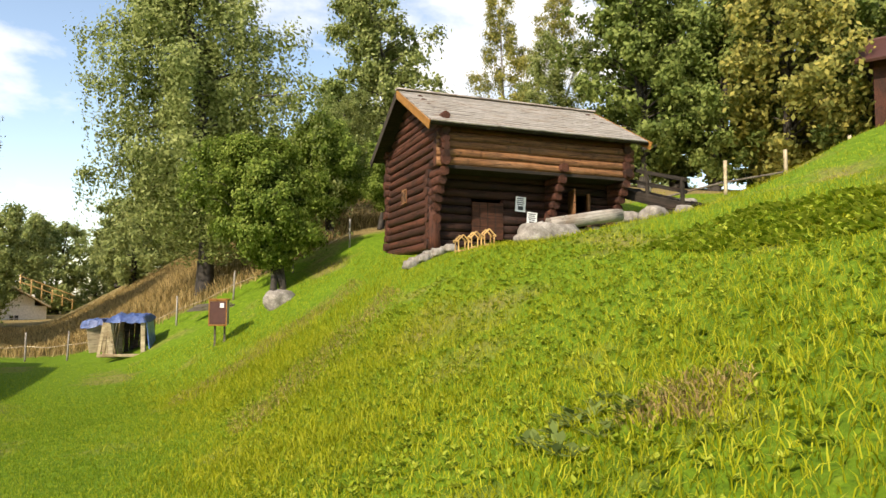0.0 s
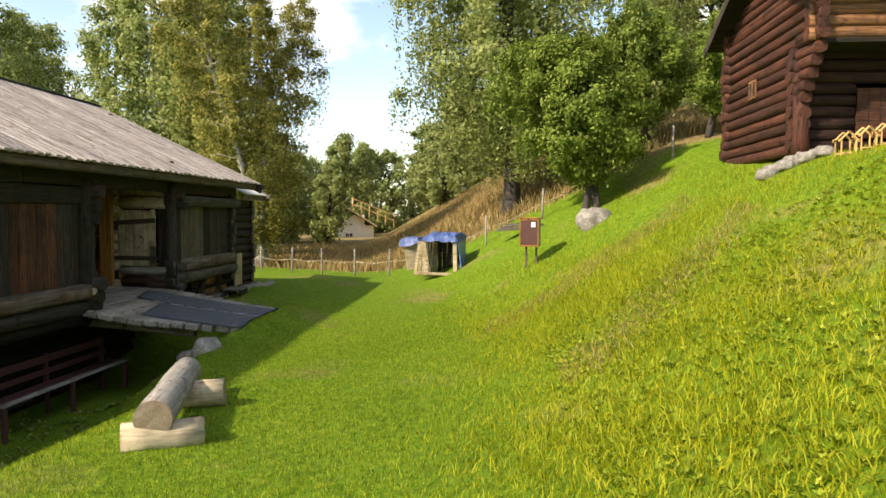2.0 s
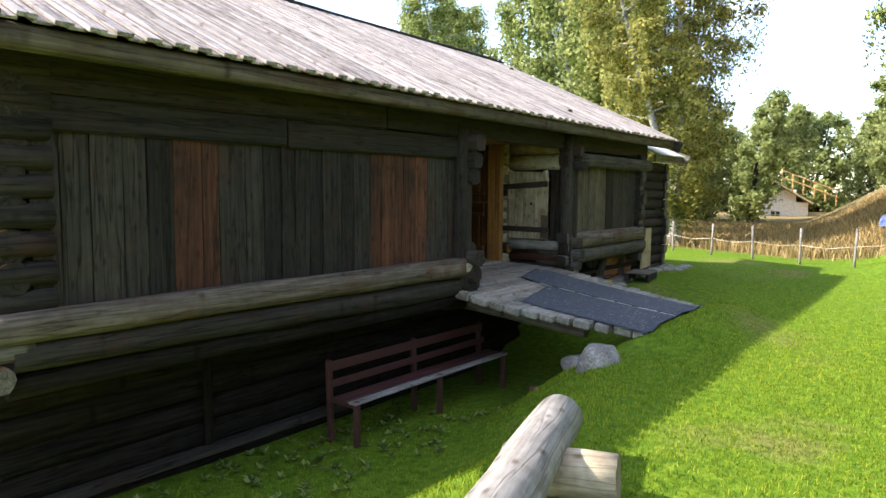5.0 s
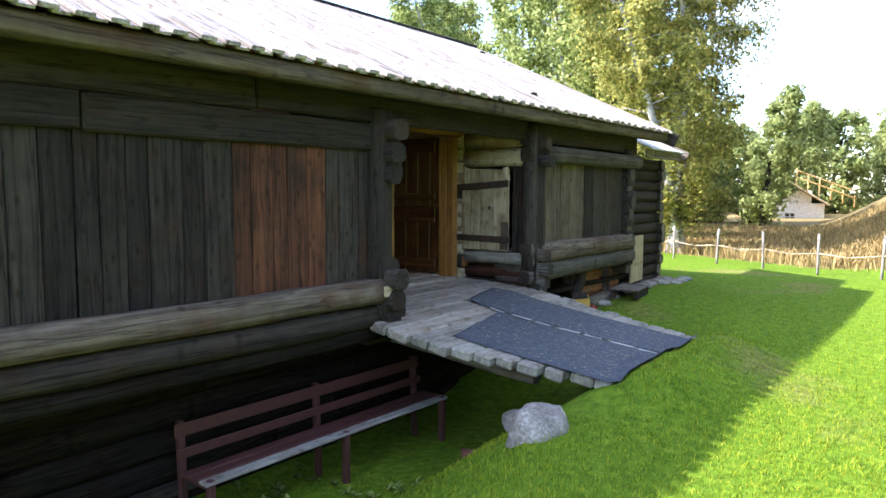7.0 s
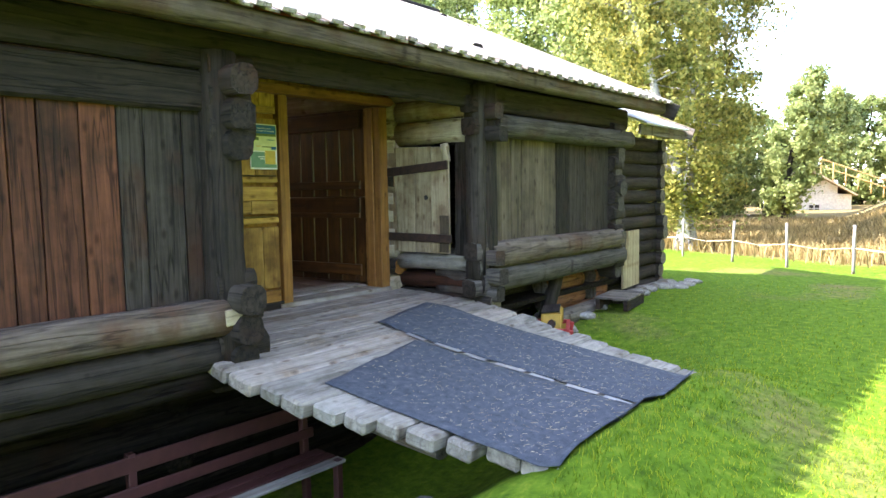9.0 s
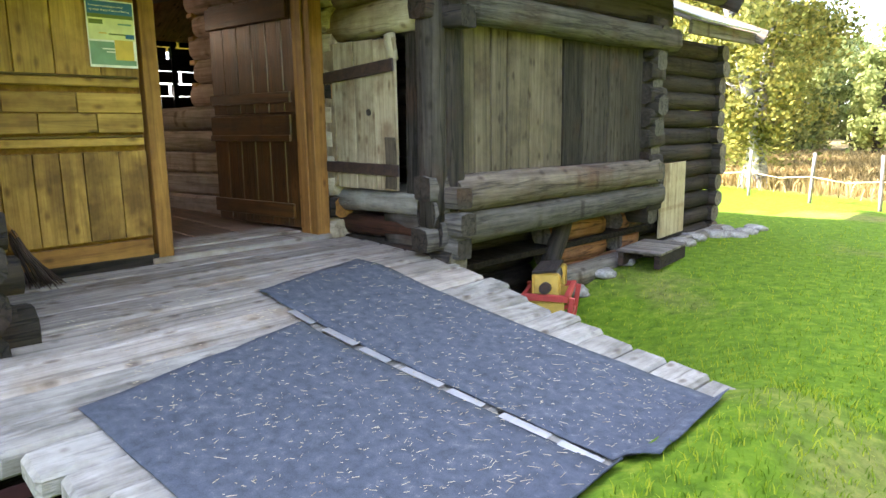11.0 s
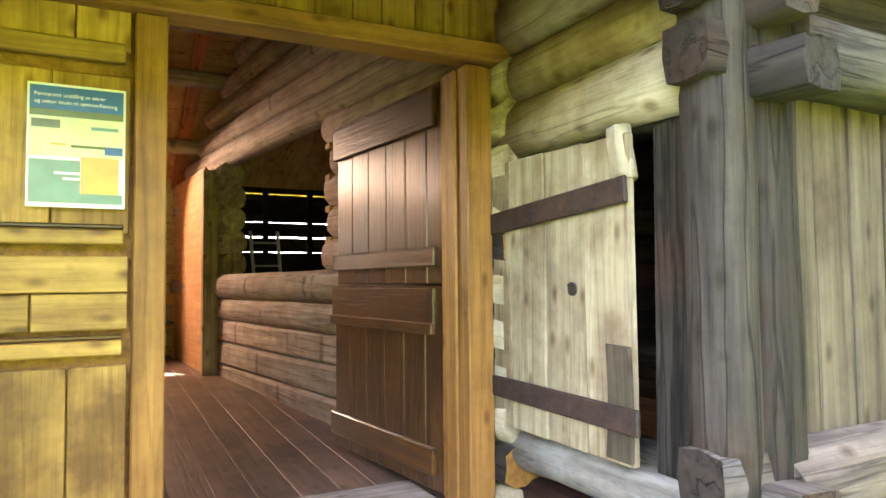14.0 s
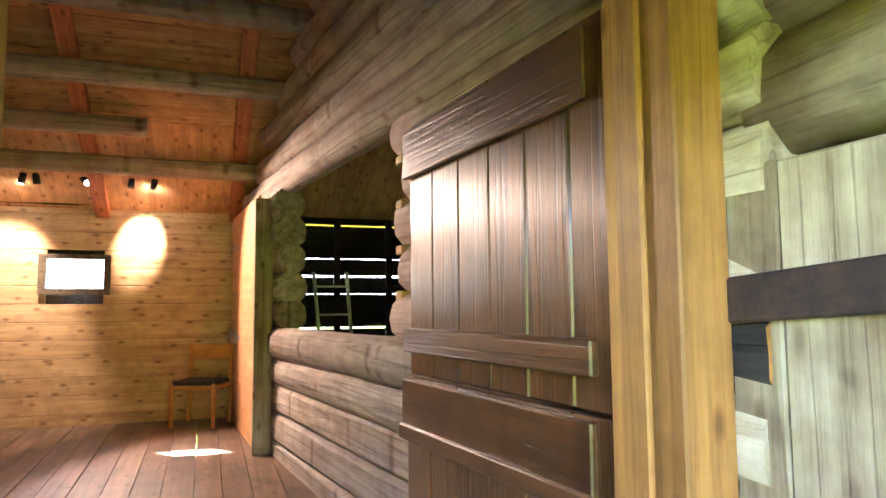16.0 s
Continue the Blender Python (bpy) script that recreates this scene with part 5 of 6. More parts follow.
x, y, r = scatter(620000, -8.5, 6.0, 0.5, 24, 1, lambda x, y, r: on_lawn(x, y, r) & (x < 1.0 - 0.25 * ease(y, 10, 24) * 8 + r.normal(0, 0.4, len(x))) & (r.rand(len(x)) < density(x, y, 1.0)))
blades("grass", x, y, r.uniform(0.025, 0.07, len(x)), 0.006, 0.8, M_BLADE, "short mown green lawn grass", 2)
x, y, r = scatter(470000, -1.0, 17, 0.8, 21, 4, lambda x, y, r: (x > 0.5 - 0.25 * ease(y, 10, 24) * 8 + r.normal(0, 0.5, len(x))) & ~((x > 5.8) & (x < 11.2) & (y > 15)) & (r.rand(len(x)) < density(x, y, 1.0)))
hmap = 0.07 + 0.10 * (np.sin(x * 1.3 + 1.1 * np.sin(y * 0.9)) * np.sin(y * 1.1 + x * 0.3) * 0.5 + 0.5)
blades("grass", x, y, hmap * r.uniform(0.5, 1.3, len(x)), 0.0075, 1.1, M_BLADEHI, "long uneven yellow-green meadow grass on the slope", 5)
x, y, r = scatter(16000, 0.2, 4.6, 13.2, 18.0, 17, lambda x, y, r: (np.abs(y - 13.6 - 0.75 * x) + r.normal(0, 0.25, len(x)) < 0.55))
blades("grass", x, y, r.uniform(0.04, 0.13, len(x)), 0.008, 1.0, M_STRAW, "dry trodden straw-coloured strip on the bank", 18)
x, y, r = scatter(15000, 1.0, 4.4, 8.8, 13.8, 23, lambda x, y, r: np.abs(y - 8.0 - 1.2 * x) + r.normal(0, 0.3, len(x)) < 0.5)
blades("grass", x, y, r.uniform(0.05, 0.14, len(x)), 0.008, 1.0, M_STRAW, "dry yellow grass along the trodden path up the bank", 24)
x, y, r = scatter(1600, 2.6, 3.5, 2.7, 3.5, 25, lambda x, y, r: ((x - 3.05) / 0.4) ** 2 + ((y - 3.1) / 0.35) ** 2 + r.normal(0, 0.25, len(x)) < 0.8)
blades("grass", x, y, r.uniform(0.06, 0.16, len(x)), 0.01, 1.4, M_STRAW, "withered brown tuft in the meadow grass", 26)
x, y, r = scatter(90000, -22, 12, 24, 45, 7, lambda x, y, r: (y + 0.42 * x > 25.4 + r.normal(0, 0.3, len(x))))
blades("grass", x, y, r.uniform(0.25, 0.55, len(x)), 0.03, 0.6, M_STRAW, "tall dry straw-coloured field grass beyond the fence", 8)

# ---- things on the lawn ----
bench = thing("log_bench", -3.05, 9.1, -0.45, "silver-grey log bench resting on two short cross logs", "bench")
log("seat_log", (-2.67, 7.82, -0.09), (-3.31, 9.98, -0.158), 0.165, M_BENCHLOG, bench, r1=0.165, square=0.0, end=M_LOGEND, wob=0.015, sides=24)
for pa, pb in (((-2.93, 7.80, -0.27), (-2.32, 8.10, -0.27)), ((-3.36, 9.30, -0.32), (-2.68, 9.50, -0.28))):
    log("cross_log", pa, pb, 0.155, M_PALELOG, bench, r1=0.15, square=0.0, end=M_LOGEND, wob=0.05, sides=20)

rb_a, rb_b = Vector((-6.65, 11.25, -1.06)), Vector((-6.59, 14.5, -1.06))
rb_d = (rb_b - rb_a).normalized()
rb_n = Vector((rb_d.y, -rb_d.x, 0)).normalized()
red_bench = thing("park_bench", rb_a.x, rb_a.y, -1.6, "long dark red wooden bench with a slatted back, in shade", "bench")
for k in (0.0, 0.14, 0.28):
    board("seat_slat", rb_a - rb_n * k, rb_b - rb_n * k, 0.12, 0.03, M_BENCHLOG if k == 0 else M_DARKRED, red_bench)
for dz, w in ((0.16, 0.09), (0.36, 0.12)):
    board("back_slat", rb_a - rb_n * (0.36 + dz * 0.2) + Vector((0, 0, dz)), rb_b - rb_n * (0.36 + dz * 0.2) + Vector((0, 0, dz)), 0.025, w, M_DARKRED, red_bench)
for f in (0.02, 0.5, 0.98):
    p = rb_a.lerp(rb_b, f)
    g = Vector((0, 0, gz(p.x, p.y) - 0.05 - p.z))
    board("leg", p + rb_n * 0.02 + g, p + rb_n * 0.02 + Vector((0, 0, 0.02)), 0.06, 0.07, M_DARKRED, red_bench, up=rb_n)
    board("leg", p - rb_n * 0.42 + g, p - rb_n * 0.46 + Vector((0, 0, 0.44)), 0.06, 0.07, M_DARKRED, red_bench, up=rb_n)
    board("arm_bearer", p + rb_n * 0.05 + Vector((0, 0, -0.04)), p - rb_n * 0.44 + Vector((0, 0, -0.04)), 0.05, 0.06, M_DARKRED, red_bench)

stone("boulder", -4.27, 12.78, gz(-4.27, 12.78) - 0.14, 0.24, 0.31, 0.42, 41, "grey boulder with lichen beside the ramp")
stone("field_stone", -5.0, 13.75, gz(-5.0, 13.75) + 0.04, 0.22, 0.18, 0.18, 43, "grey stone under the ramp")
brick = tagged(put("brick", box_mesh(0.22, 0.11, 0.065, 0.008), M_BRICK, None, pose(-5.45, 13.5, gz(-5.45, 13.5) + 0.04, 0, 4, 35)), "single red brick lying in the shade under the ramp", "brick")
stone("boulder", 2.95, 19.5, gz(2.95, 19.5) + 0.0, 0.42, 0.34, 0.46, 45, "pale grey boulder on the bank below the round tree")

ez = gz(1.3, 18.6)
ebox = thing("electric_cabinet", 1.25, 18.6, ez, "brown-fronted grey outdoor electric cabinet on two posts", "cabinet", rz=-8)
EM = AT[ebox]
put("cabinet_body", box_mesh(0.46, 0.42, 0.66, 0.01), M_GREYBOX, ebox, EM @ pose(0.02, 0.1, 1.17 - 0.35 + 0.02))
put("cabinet_door", box_mesh(0.40, 0.02, 0.58, 0.004), M_BROWNBOX, ebox, EM @ pose(0.0, -0.125, 0.83))
for dx, dz, lx, lz in ((0, 0.32, 0.46, 0.05), (0, -0.32, 0.46, 0.04), (-0.215, 0, 0.03, 0.62), (0.215, 0, 0.03, 0.62)):
    put("door_frame", box_mesh(lx, 0.03, lz, 0.004), M_FRAME, ebox, EM @ pose(dx, -0.125, 0.83 + dz))
put("notice", box_mesh(0.1, 0.006, 0.12, 0), M_PAPER, ebox, EM @ pose(0.1, -0.14, 1.02), "small white and red notice")
put("cabinet_roof", box_mesh(0.52, 0.5, 0.03, 0.005), M_FRAME, ebox, EM @ pose(0.02, 0.1, 1.18))
for dx in (-0.08, 0.16):
    put("post", box_mesh(0.05, 0.05, 0.62, 0.004), M_GREYLOG, ebox, EM @ pose(dx, 0.1, 0.21))

# shack of odd boards under a blue tarpaulin
HX, HY = -1.15, 22.9
hz = gz(HX, HY) - 0.02
hut = thing("board_shack", HX, HY, hz, "small shack of rough boards covered with a crumpled blue tarpaulin", "shack", rz=-12)
HM = AT[hut]
for dx, dy in ((-0.35, -0.45), (0.55, -0.45), (-0.35, 0.5), (0.55, 0.5)):
    put("corner_post", box_mesh(0.13, 0.11, 1.15, 0.01, 0.01, dx), M_PALELOG, hut, HM @ pose(dx, dy, 0.55, 2 * dx, 3 * dy, 0))
for i in range(7):
    put("side_board", box_mesh(0.03, 0.13, 1.0 + 0.12 * math.sin(i * 2.2), 0.006), M_PALEDOOR, hut, HM @ pose(-0.42 - 0.03 * (i % 2), -0.45 + 0.15 * i, 0.52, 3 - i, 6, 0))
    put("back_board", box_mesh(0.14, 0.03, 1.0, 0.006), M_PLANK, hut, HM @ pose(-0.35 + 0.15 * i, 0.52, 0.52, 0, 2 - i % 3, 0))
put("leaning_door", box_mesh(0.62, 0.05, 0.86, 0.01), M_PALELOG, hut, HM @ pose(-0.78, -0.2, 0.55, 8, -6, 14))
for i in range(4):
    put("leaning_plank", box_mesh(0.09, 0.04, 1.05, 0.006), M_PALEDOOR, hut, HM @ pose(-0.62 + 0.1 * i, -0.5, 0.5, 6, 10 - 6 * i, 0))
put("door_sill", box_mesh(1.3, 0.16, 0.08, 0.01), M_PALEDOOR, hut, HM @ pose(0.0, -0.5, 0.04))
put("right_sheet", box_mesh(0.03, 0.9, 1.05, 0.01, 0.05, 3, 8), M_BLUE, hut, HM @ pose(0.68, 0.0, 0.52, 0, -7, 0))


def cloth(w, l, sag, seed, n=26):
    bm = bmesh.new()
    g = [[bm.verts.new(((i / n - 0.5) * w, (j / n - 0.5) * l, 0)) for j in range(n + 1)] for i in range(n + 1)]
    for row in g:
        for v in row:
            e = max(abs(v.co.x) / (w / 2), abs(v.co.y) / (l / 2))
            v.co.z = 0.06 * noise.noise(v.co * 4 + Vector((seed, 0, 0))) + 0.03 * noise.noise(v.co * 11) - sag * max(0, e - 0.72) ** 1.0 * 3.2
            v.co.x *= 1 - 0.10 * max(0, e - 0.72) * 3
            v.co.y *= 1 - 0.10 * max(0, e - 0.72) * 3
    for i in range(n):
        for j in range(n):
            bm.faces.new((g[i][j], g[i + 1][j], g[i + 1][j + 1], g[i][j + 1]))
    bmesh.ops.solidify(bm, geom=bm.faces[:], thickness=0.006)
    return from_bm(bm)


put("tarpaulin", cloth(1.25, 1.35, 0.20, 2), M_BLUE, hut, HM @ pose(0.08, 0.0, 1.24, 4, 0, 0), "crumpled blue tarpaulin")
put("tarpaulin", cloth(0.75, 0.8, 0.25, 7), M_BLUE, hut, HM @ pose(-0.95, -0.05, 1.10, 0, -8, 0), "crumpled blue tarpaulin")

# fence of thin posts with a rope
posts = []
fence = thing("fence", -8, 27, -0.45, "thin weathered wooden posts strung with a pale rope", "fence")
line = [(-13.0, 30.0), (-11.4, 29.2), (-9.9, 28.4), (-8.4, 27.6), (-7.0, 26.9), (-5.7, 26.3), (-4.4, 25.7), (-3.1, 25.1), (-1.6, 24.5), (0.2, 23.7), (1.9, 23.0), (3.7, 22.3), (5.4, 21.6)]
for i, (fx, fy) in enumerate(line):
    z0 = gz(fx, fy)
    tip = (fx + 0.04 * math.sin(i * 2.1), fy, z0 + 0.95)
    log("fence_post", (fx, fy, z0 - 0.1), tip, 0.032, M_BENCHLOG, fence, sides=7)
    posts.append(Vector((fx, fy, z0 + 0.5)))
for pa, pb in zip(posts, posts[1:]):
    mid_ = (pa + pb) / 2 - Vector((0, 0, 0.07))
    for s, e in ((pa, mid_), (mid_, pb)):
        log("rope", s, e, 0.013, M_PALELOG, fence, r1=0.013, sides=5)
upper_fence = thing("fence", 15, 14, 5.0, "pale posts with a rail along the hill edge", "fence")
posts = []
for i, (fx, fy) in enumerate(((12.6, 15.6), (14.2, 14.4), (15.3, 13.4), (16.3, 12.3), (17.2, 11.2), (18.0, 10.0))):
    z0 = gz(fx, fy)
    log("fence_post", (fx, fy, z0 - 0.1), (fx, fy, z0 + 0.95), 0.05, M_PALELOG, upper_fence, sides=7)
    posts.append(Vector((fx, fy, z0 + 0.35)))
for pa, pb in zip(posts, posts[1:]):
    log("rail", pa, pb, 0.03, M_GREYLOG, upper_fence, r1=0.03, sides=6)
pile = thing("plank_pile", 1.6, 22.2, gz(1.6, 22.2), "grey planks stacked under the big birch", "planks")
for i in range(5):
    board("plank", (0.5 + 0.07 * i, 22.5, gz(1.3, 22.4) + 0.10 + 0.045 * i), (2.1 - 0.1 * i, 22.25, gz(1.3, 22.4) + 0.22 + 0.045 * i), 0.2, 0.04, M_GREYLOG, pile)

# white farmhouse far off
house = thing("farmhouse", -12.5, 69, -0.9, "white plastered farmhouse with scaffolding along its roof", "house")
put("wall", box_mesh(5.4, 7.0, 3.2, 0.02), M_WHITE, house, pose(-14.4, 70, -0.9, 0, 0, 18))
for sx in (-1, 1):
    put("roof_slope", box_mesh(3.4, 9.2, 0.12, 0.02), M_PALEDOOR, house, pose(-14.4, 70, 1.5, 0, 0, 18) @ pose(sx * 1.45, 0, 0.0, 0, sx * 32, 0))
put("gable", box_mesh(3.6, 6.9, 1.6, 0.02), M_WHITE, house, pose(-14.4, 70, 0.9, 0, 0, 18))
for i, (dx, dz) in enumerate(((-1.5, 0.4), (0.3, 0.4), (-0.6, 1.9))):
    w = put("window", box_mesh(0.75, 0.08, 0.95, 0.01), M_WHITE, house, pose(-14.4, 70, -0.9, 0, 0, 18) @ pose(dx, -3.52, dz))
    for px_ in (-0.18, 0.18):
        for pz_ in (-0.3, 0, 0.3):
            put("pane", box_mesh(0.28, 0.02, 0.24, 0), M_BLACK, w, pose(-14.4, 70, -0.9, 0, 0, 18) @ pose(dx + px_, -3.57, dz + pz_))
for i in range(6):
    log("scaffold_post", (-12.6 + 0.75 * i, 66.5 + 0.3 * i, 1.9 - 0.3 * i), (-12.6 + 0.75 * i, 66.5 + 0.3 * i, 3.4 - 0.42 * i), 0.05, M_FRESH, house, sides=6)
for dz in (0.9, 1.4):
    log("scaffold_rail", (-12.7, 66.5, 1.9 + dz), (-8.7, 68.0, 0.2 + dz), 0.05, M_FRESH, house, sides=6)
red_house = thing("red_cabin", 26.9, 16.6, 6.0, "dark red cabin with a red roof among the trees", "house")
put("wall", box_mesh(4, 4, 5.2), M_LOFT, red_house, pose(26.9, 16.6, 8.2, 0, 0, 30))
for sx in (-1, 1):
    put("roof_slope", box_mesh(3.2, 5.0, 0.12), M_DARKRED, red_house, pose(26.9, 16.6, 11.2, 0, 0, 30) @ pose(sx * 1.3, 0, 0, 0, sx * 30, 0))

# ---- things round the barn ----
mx, my = -6.5, 17.95
mz = gz(mx, my) - 0.03
mill = thing("hand_mill", mx, my, mz, "old red and yellow wooden hand machine with an iron crank", "machine", rz=-62)
MM = AT[mill] @ Matrix.Diagonal((0.85, 0.85, 0.85, 1))
for dx in (-0.32, 0.32):
    for dy in (-0.22, 0.22):
        put("leg", box_mesh(0.055, 0.055, 0.56, 0.006), M_RED, mill, MM @ pose(dx * 1.04, dy * 1.1, 0.27, -8 * (1 if dy > 0 else -1), 0, 0))
for dy in (-0.22, 0.22):
    put("long_rail", box_mesh(0.8, 0.05, 0.07, 0.006), M_RED, mill, MM @ pose(0, dy, 0.54))
    put("low_rail", box_mesh(0.7, 0.04, 0.05, 0.006), M_RED, mill, MM @ pose(0, dy * 1.08, 0.28))
for dx in (-0.36, 0.36):
    put("end_rail", box_mesh(0.05, 0.5, 0.07, 0.006), M_RED, mill, MM @ pose(dx, 0, 0.54))
    put("end_panel", box_mesh(0.02, 0.4, 0.2, 0.004), M_YEL, mill, MM @ pose(dx * 0.95, 0, 0.42))
    put("brace", box_mesh(0.03, 0.4, 0.045, 0.004), M_RED, mill, MM @ pose(dx, 0.02, 0.17, 38, 0, 0))
    put("bearing_board", box_mesh(0.03, 0.3, 0.26, 0.03), M_YEL, mill, MM @ pose(dx * 0.75, 0, 0.66))
log("drum", MM @ Vector((-0.26, 0, 0.68)), MM @ Vector((0.26, 0, 0.68)), 0.09, M_BLACK, mill, r1=0.09, square=0, wob=0.01)
log("crank_hub", MM @ Vector((0.26, 0, 0.64)), MM @ Vector((0.40, 0, 0.64)), 0.05, M_IRON, mill, r1=0.05, square=0)
put("cover_board", box_mesh(0.6, 0.26, 0.025, 0.004), M_TAR, mill, MM @ pose(0, -0.02, 0.80, 6, 0, 0))

panel = tagged(put("wood_panel", box_mesh(0.9, 0.03, 0.80, 0.004, 0.004, 2, 2), M_PALEDOOR, None, pose(-6.80, 20.90, 0.15, 0, 0, 90) @ pose(0, 0, 0, -6, 90, 0)), "pale unpainted wooden hatch leaning on the log wall", "panel")
pallet = thing("wooden_step", -6.48, 19.85, -0.5, "low grey wooden platform step on the grass", "step", rz=8)
PM = AT[pallet]
for i in range(4):
    put("deck_board", box_mesh(0.5, 0.2, 0.03, 0.005), M_GREYLOG, pallet, PM @ pose(0, -0.33 + 0.215 * i, gz(-6.48, 19.85) + 0.5 + 0.17))
for dx in (-0.2, 0.2):
    put("bearer", box_mesh(0.06, 0.85, 0.14, 0.005), M_PLANK, pallet, PM @ pose(dx, 0, gz(-6.48, 19.85) + 0.5 + 0.08))
for i in range(9):
    yy = 18.7 + 0.47 * i
    stone("foundation_stone", -6.75 + 0.06 * math.sin(i * 3), yy, gz(-6.7, yy) + 0.03, 0.19, 0.13, 0.08, 60 + i, "flat grey foundation stone under the barn", "barn foundation stones")
for i in range(3):
    stone("foundation_stone", -6.5, 22.2 + 0.35 * i, gz(-6.5, 22.4) + 0.01, 0.17, 0.15, 0.08, 80 + i, "flat grey foundation stone under the barn", "barn foundation stones")

broom = thing("twig_broom", -7.72, 14.0, 0.1, "twig broom with an orange handle leaning in the porch", "broom")
log("handle", (-7.92, 13.70, 1.02), (-7.76, 14.0, 0.42), 0.016, M_FRAME, broom, r1=0.016, sides=8)
for i in range(46):
    a, q = i * 2.4, 0.02 + 0.10 * (i / 46)
    log("twig", (-7.77 + 0.015 * math.cos(a), 13.98 + 0.015 * math.sin(a), 0.47 - 0.002 * i), (-7.70 + q * math.cos(a), 14.13 + q * math.sin(a), 0.085), 0.005, M_IRON, broom, r1=0.003, sides=4)

# poster on the yellow panel
pm = pose(-7.925, 14.762, 1.735, 90, 0, 90)
poster = tagged(put("poster", box_mesh(0.318, 0.448, 0.004, 0), M_PAPER, None, pm), "laminated exhibition poster with a blue heading on yellow boards", "poster")
AT[poster] = pm
M_PBLUE, M_PGREEN, M_PTEAL, M_PGOLD = plain("poster_blue", (0.01, 0.12, 0.33), 0.3), plain("poster_green", (0.10, 0.15, 0.03), 0.3), plain("poster_teal", (0.16, 0.30, 0.22), 0.3), plain("poster_gold", (0.62, 0.42, 0.08), 0.3)


def print_block(name, x, y, w, h, mat, lift=0.0025):
    return put(name, box_mesh(w, h, 0.001, 0), mat, poster, pm @ pose(x, y, lift))


M_PFIELD = plain("poster_pale_field", (0.66, 0.68, 0.36), 0.3)
print_block("field", 0, 0.035, 0.302, 0.15, M_PFIELD, 0.0022)
print_block("heading", 0, 0.172, 0.302, 0.085, M_PBLUE)
print_block("landscape", 0, 0.118, 0.302, 0.026, M_PGREEN)
print_block("landscape", -0.10, 0.078, 0.09, 0.03, M_PGREEN)
print_block("landscape", 0.09, 0.07, 0.09, 0.012, M_PTEAL)
print_block("landscape", 0.04, 0.0, 0.12, 0.01, M_PGREEN)
print_block("landscape", -0.06, 0.005, 0.05, 0.008, M_PGOLD)
print_block("landscape", 0.12, -0.01, 0.06, 0.03, M_PBLUE)
print_block("water", -0.07, -0.13, 0.162, 0.155, M_PTEAL)
print_block("water", 0.08, -0.19, 0.14, 0.035, M_PTEAL)
print_block("emblem", 0.075, -0.105, 0.125, 0.135, M_PGOLD, 0.0035)
for i in range(2):
    print_block("text_bar", -0.03 + 0.012 * i, -0.10 - 0.02 * i, 0.085 - 0.03 * i, 0.009, M_PAPER, 0.004)
for i, words in enumerate(("Permanent utstilling av \u00f8kser", "og utstyr brukt til t\u00f8mmerfl\u00f8tning")):
    cu = bpy.data.curves.new("heading_text", "FONT")
    cu.body, cu.size, cu.extrude = words, 0.0195, 0.0004
    cu.materials.append(M_PAPER)
    ob = new("heading_text", cu)
    ob.parent, ob.matrix_parent_inverse, ob.matrix_basis = poster, pm.inverted(), pm @ pose(-0.138, 0.177 - 0.026 * i, 0.0040)

# small plank door on the porch side
sd = thing("plank_door", -7.45, 16.56, 0.58, "small pale weathered plank door with two dark iron straps", "door")
xs = (-7.95, -7.80, -7.52, -7.26, -7.0)
for xa, xb in zip(xs, xs[1:]):
    if xb > -7.1:
        board("patched_board", (xb - 0.07, 16.53, 0.57), (xb - 0.065, 16.528, 1.0), 0.13, 0.018, M_OLDBOARD, sd, up=(0, -1, 0), bevel=0.008, wobble=0.02, cuts=6, label="rotten dark patch on the door edge")
    board("door_board", ((xa + xb) / 2, 16.555, 0.56), ((xa + xb) / 2 + 0.005, 16.55, 1.79 - 0.03 * ((xa + 7.95))), xb - xa - 0.006, 0.035, M_PALEDOOR, sd, up=(0, -1, 0), wobble=0.006, cuts=3, seed=xa)
board("strap", (-7.95, 16.52, 1.50), (-6.99, 16.52, 1.56), 0.02, 0.10, M_IRON, sd)
board("strap", (-7.93, 16.52, 0.74), (-6.95, 16.52, 0.73), 0.02, 0.095, M_IRON, sd)
log("latch_hole", (-7.33, 16.60, 1.20), (-7.33, 16.531, 1.20), 0.028, M_BLACK, sd, r1=0.028, square=0, sides=10)
log("hinge_knob", (-7.03, 16.555, 1.60), (-7.06, 16.55, 1.80), 0.045, M_PALELOG, sd, wob=0.14)

# open two-part door inside the doorway
leaf = thing("barn_door", -8.15, 16.4, 0.15, "open dark varnished two-part plank door", "door")
h0, h1 = Vector((-8.13, 16.42, 0)), Vector((-9.50, 16.27, 0))
hd = (h1 - h0).normalized()
hn = Vector((hd.y, -hd.x, 0))
if hn.y > 0:
    hn = -hn


def leaf_boards(name, z0, z1, off, count):
    ln = (h1 - h0).length - 0.02
    for i in range(count):
        p = h0 + hd * (ln * (i + 0.5) / count) + hn * off
        board(name, p + Vector((0, 0, z0)), p + Vector((0, 0, z1)), ln / count - 0.004, 0.035, M_LEAF, leaf, up=hn, seed=i)


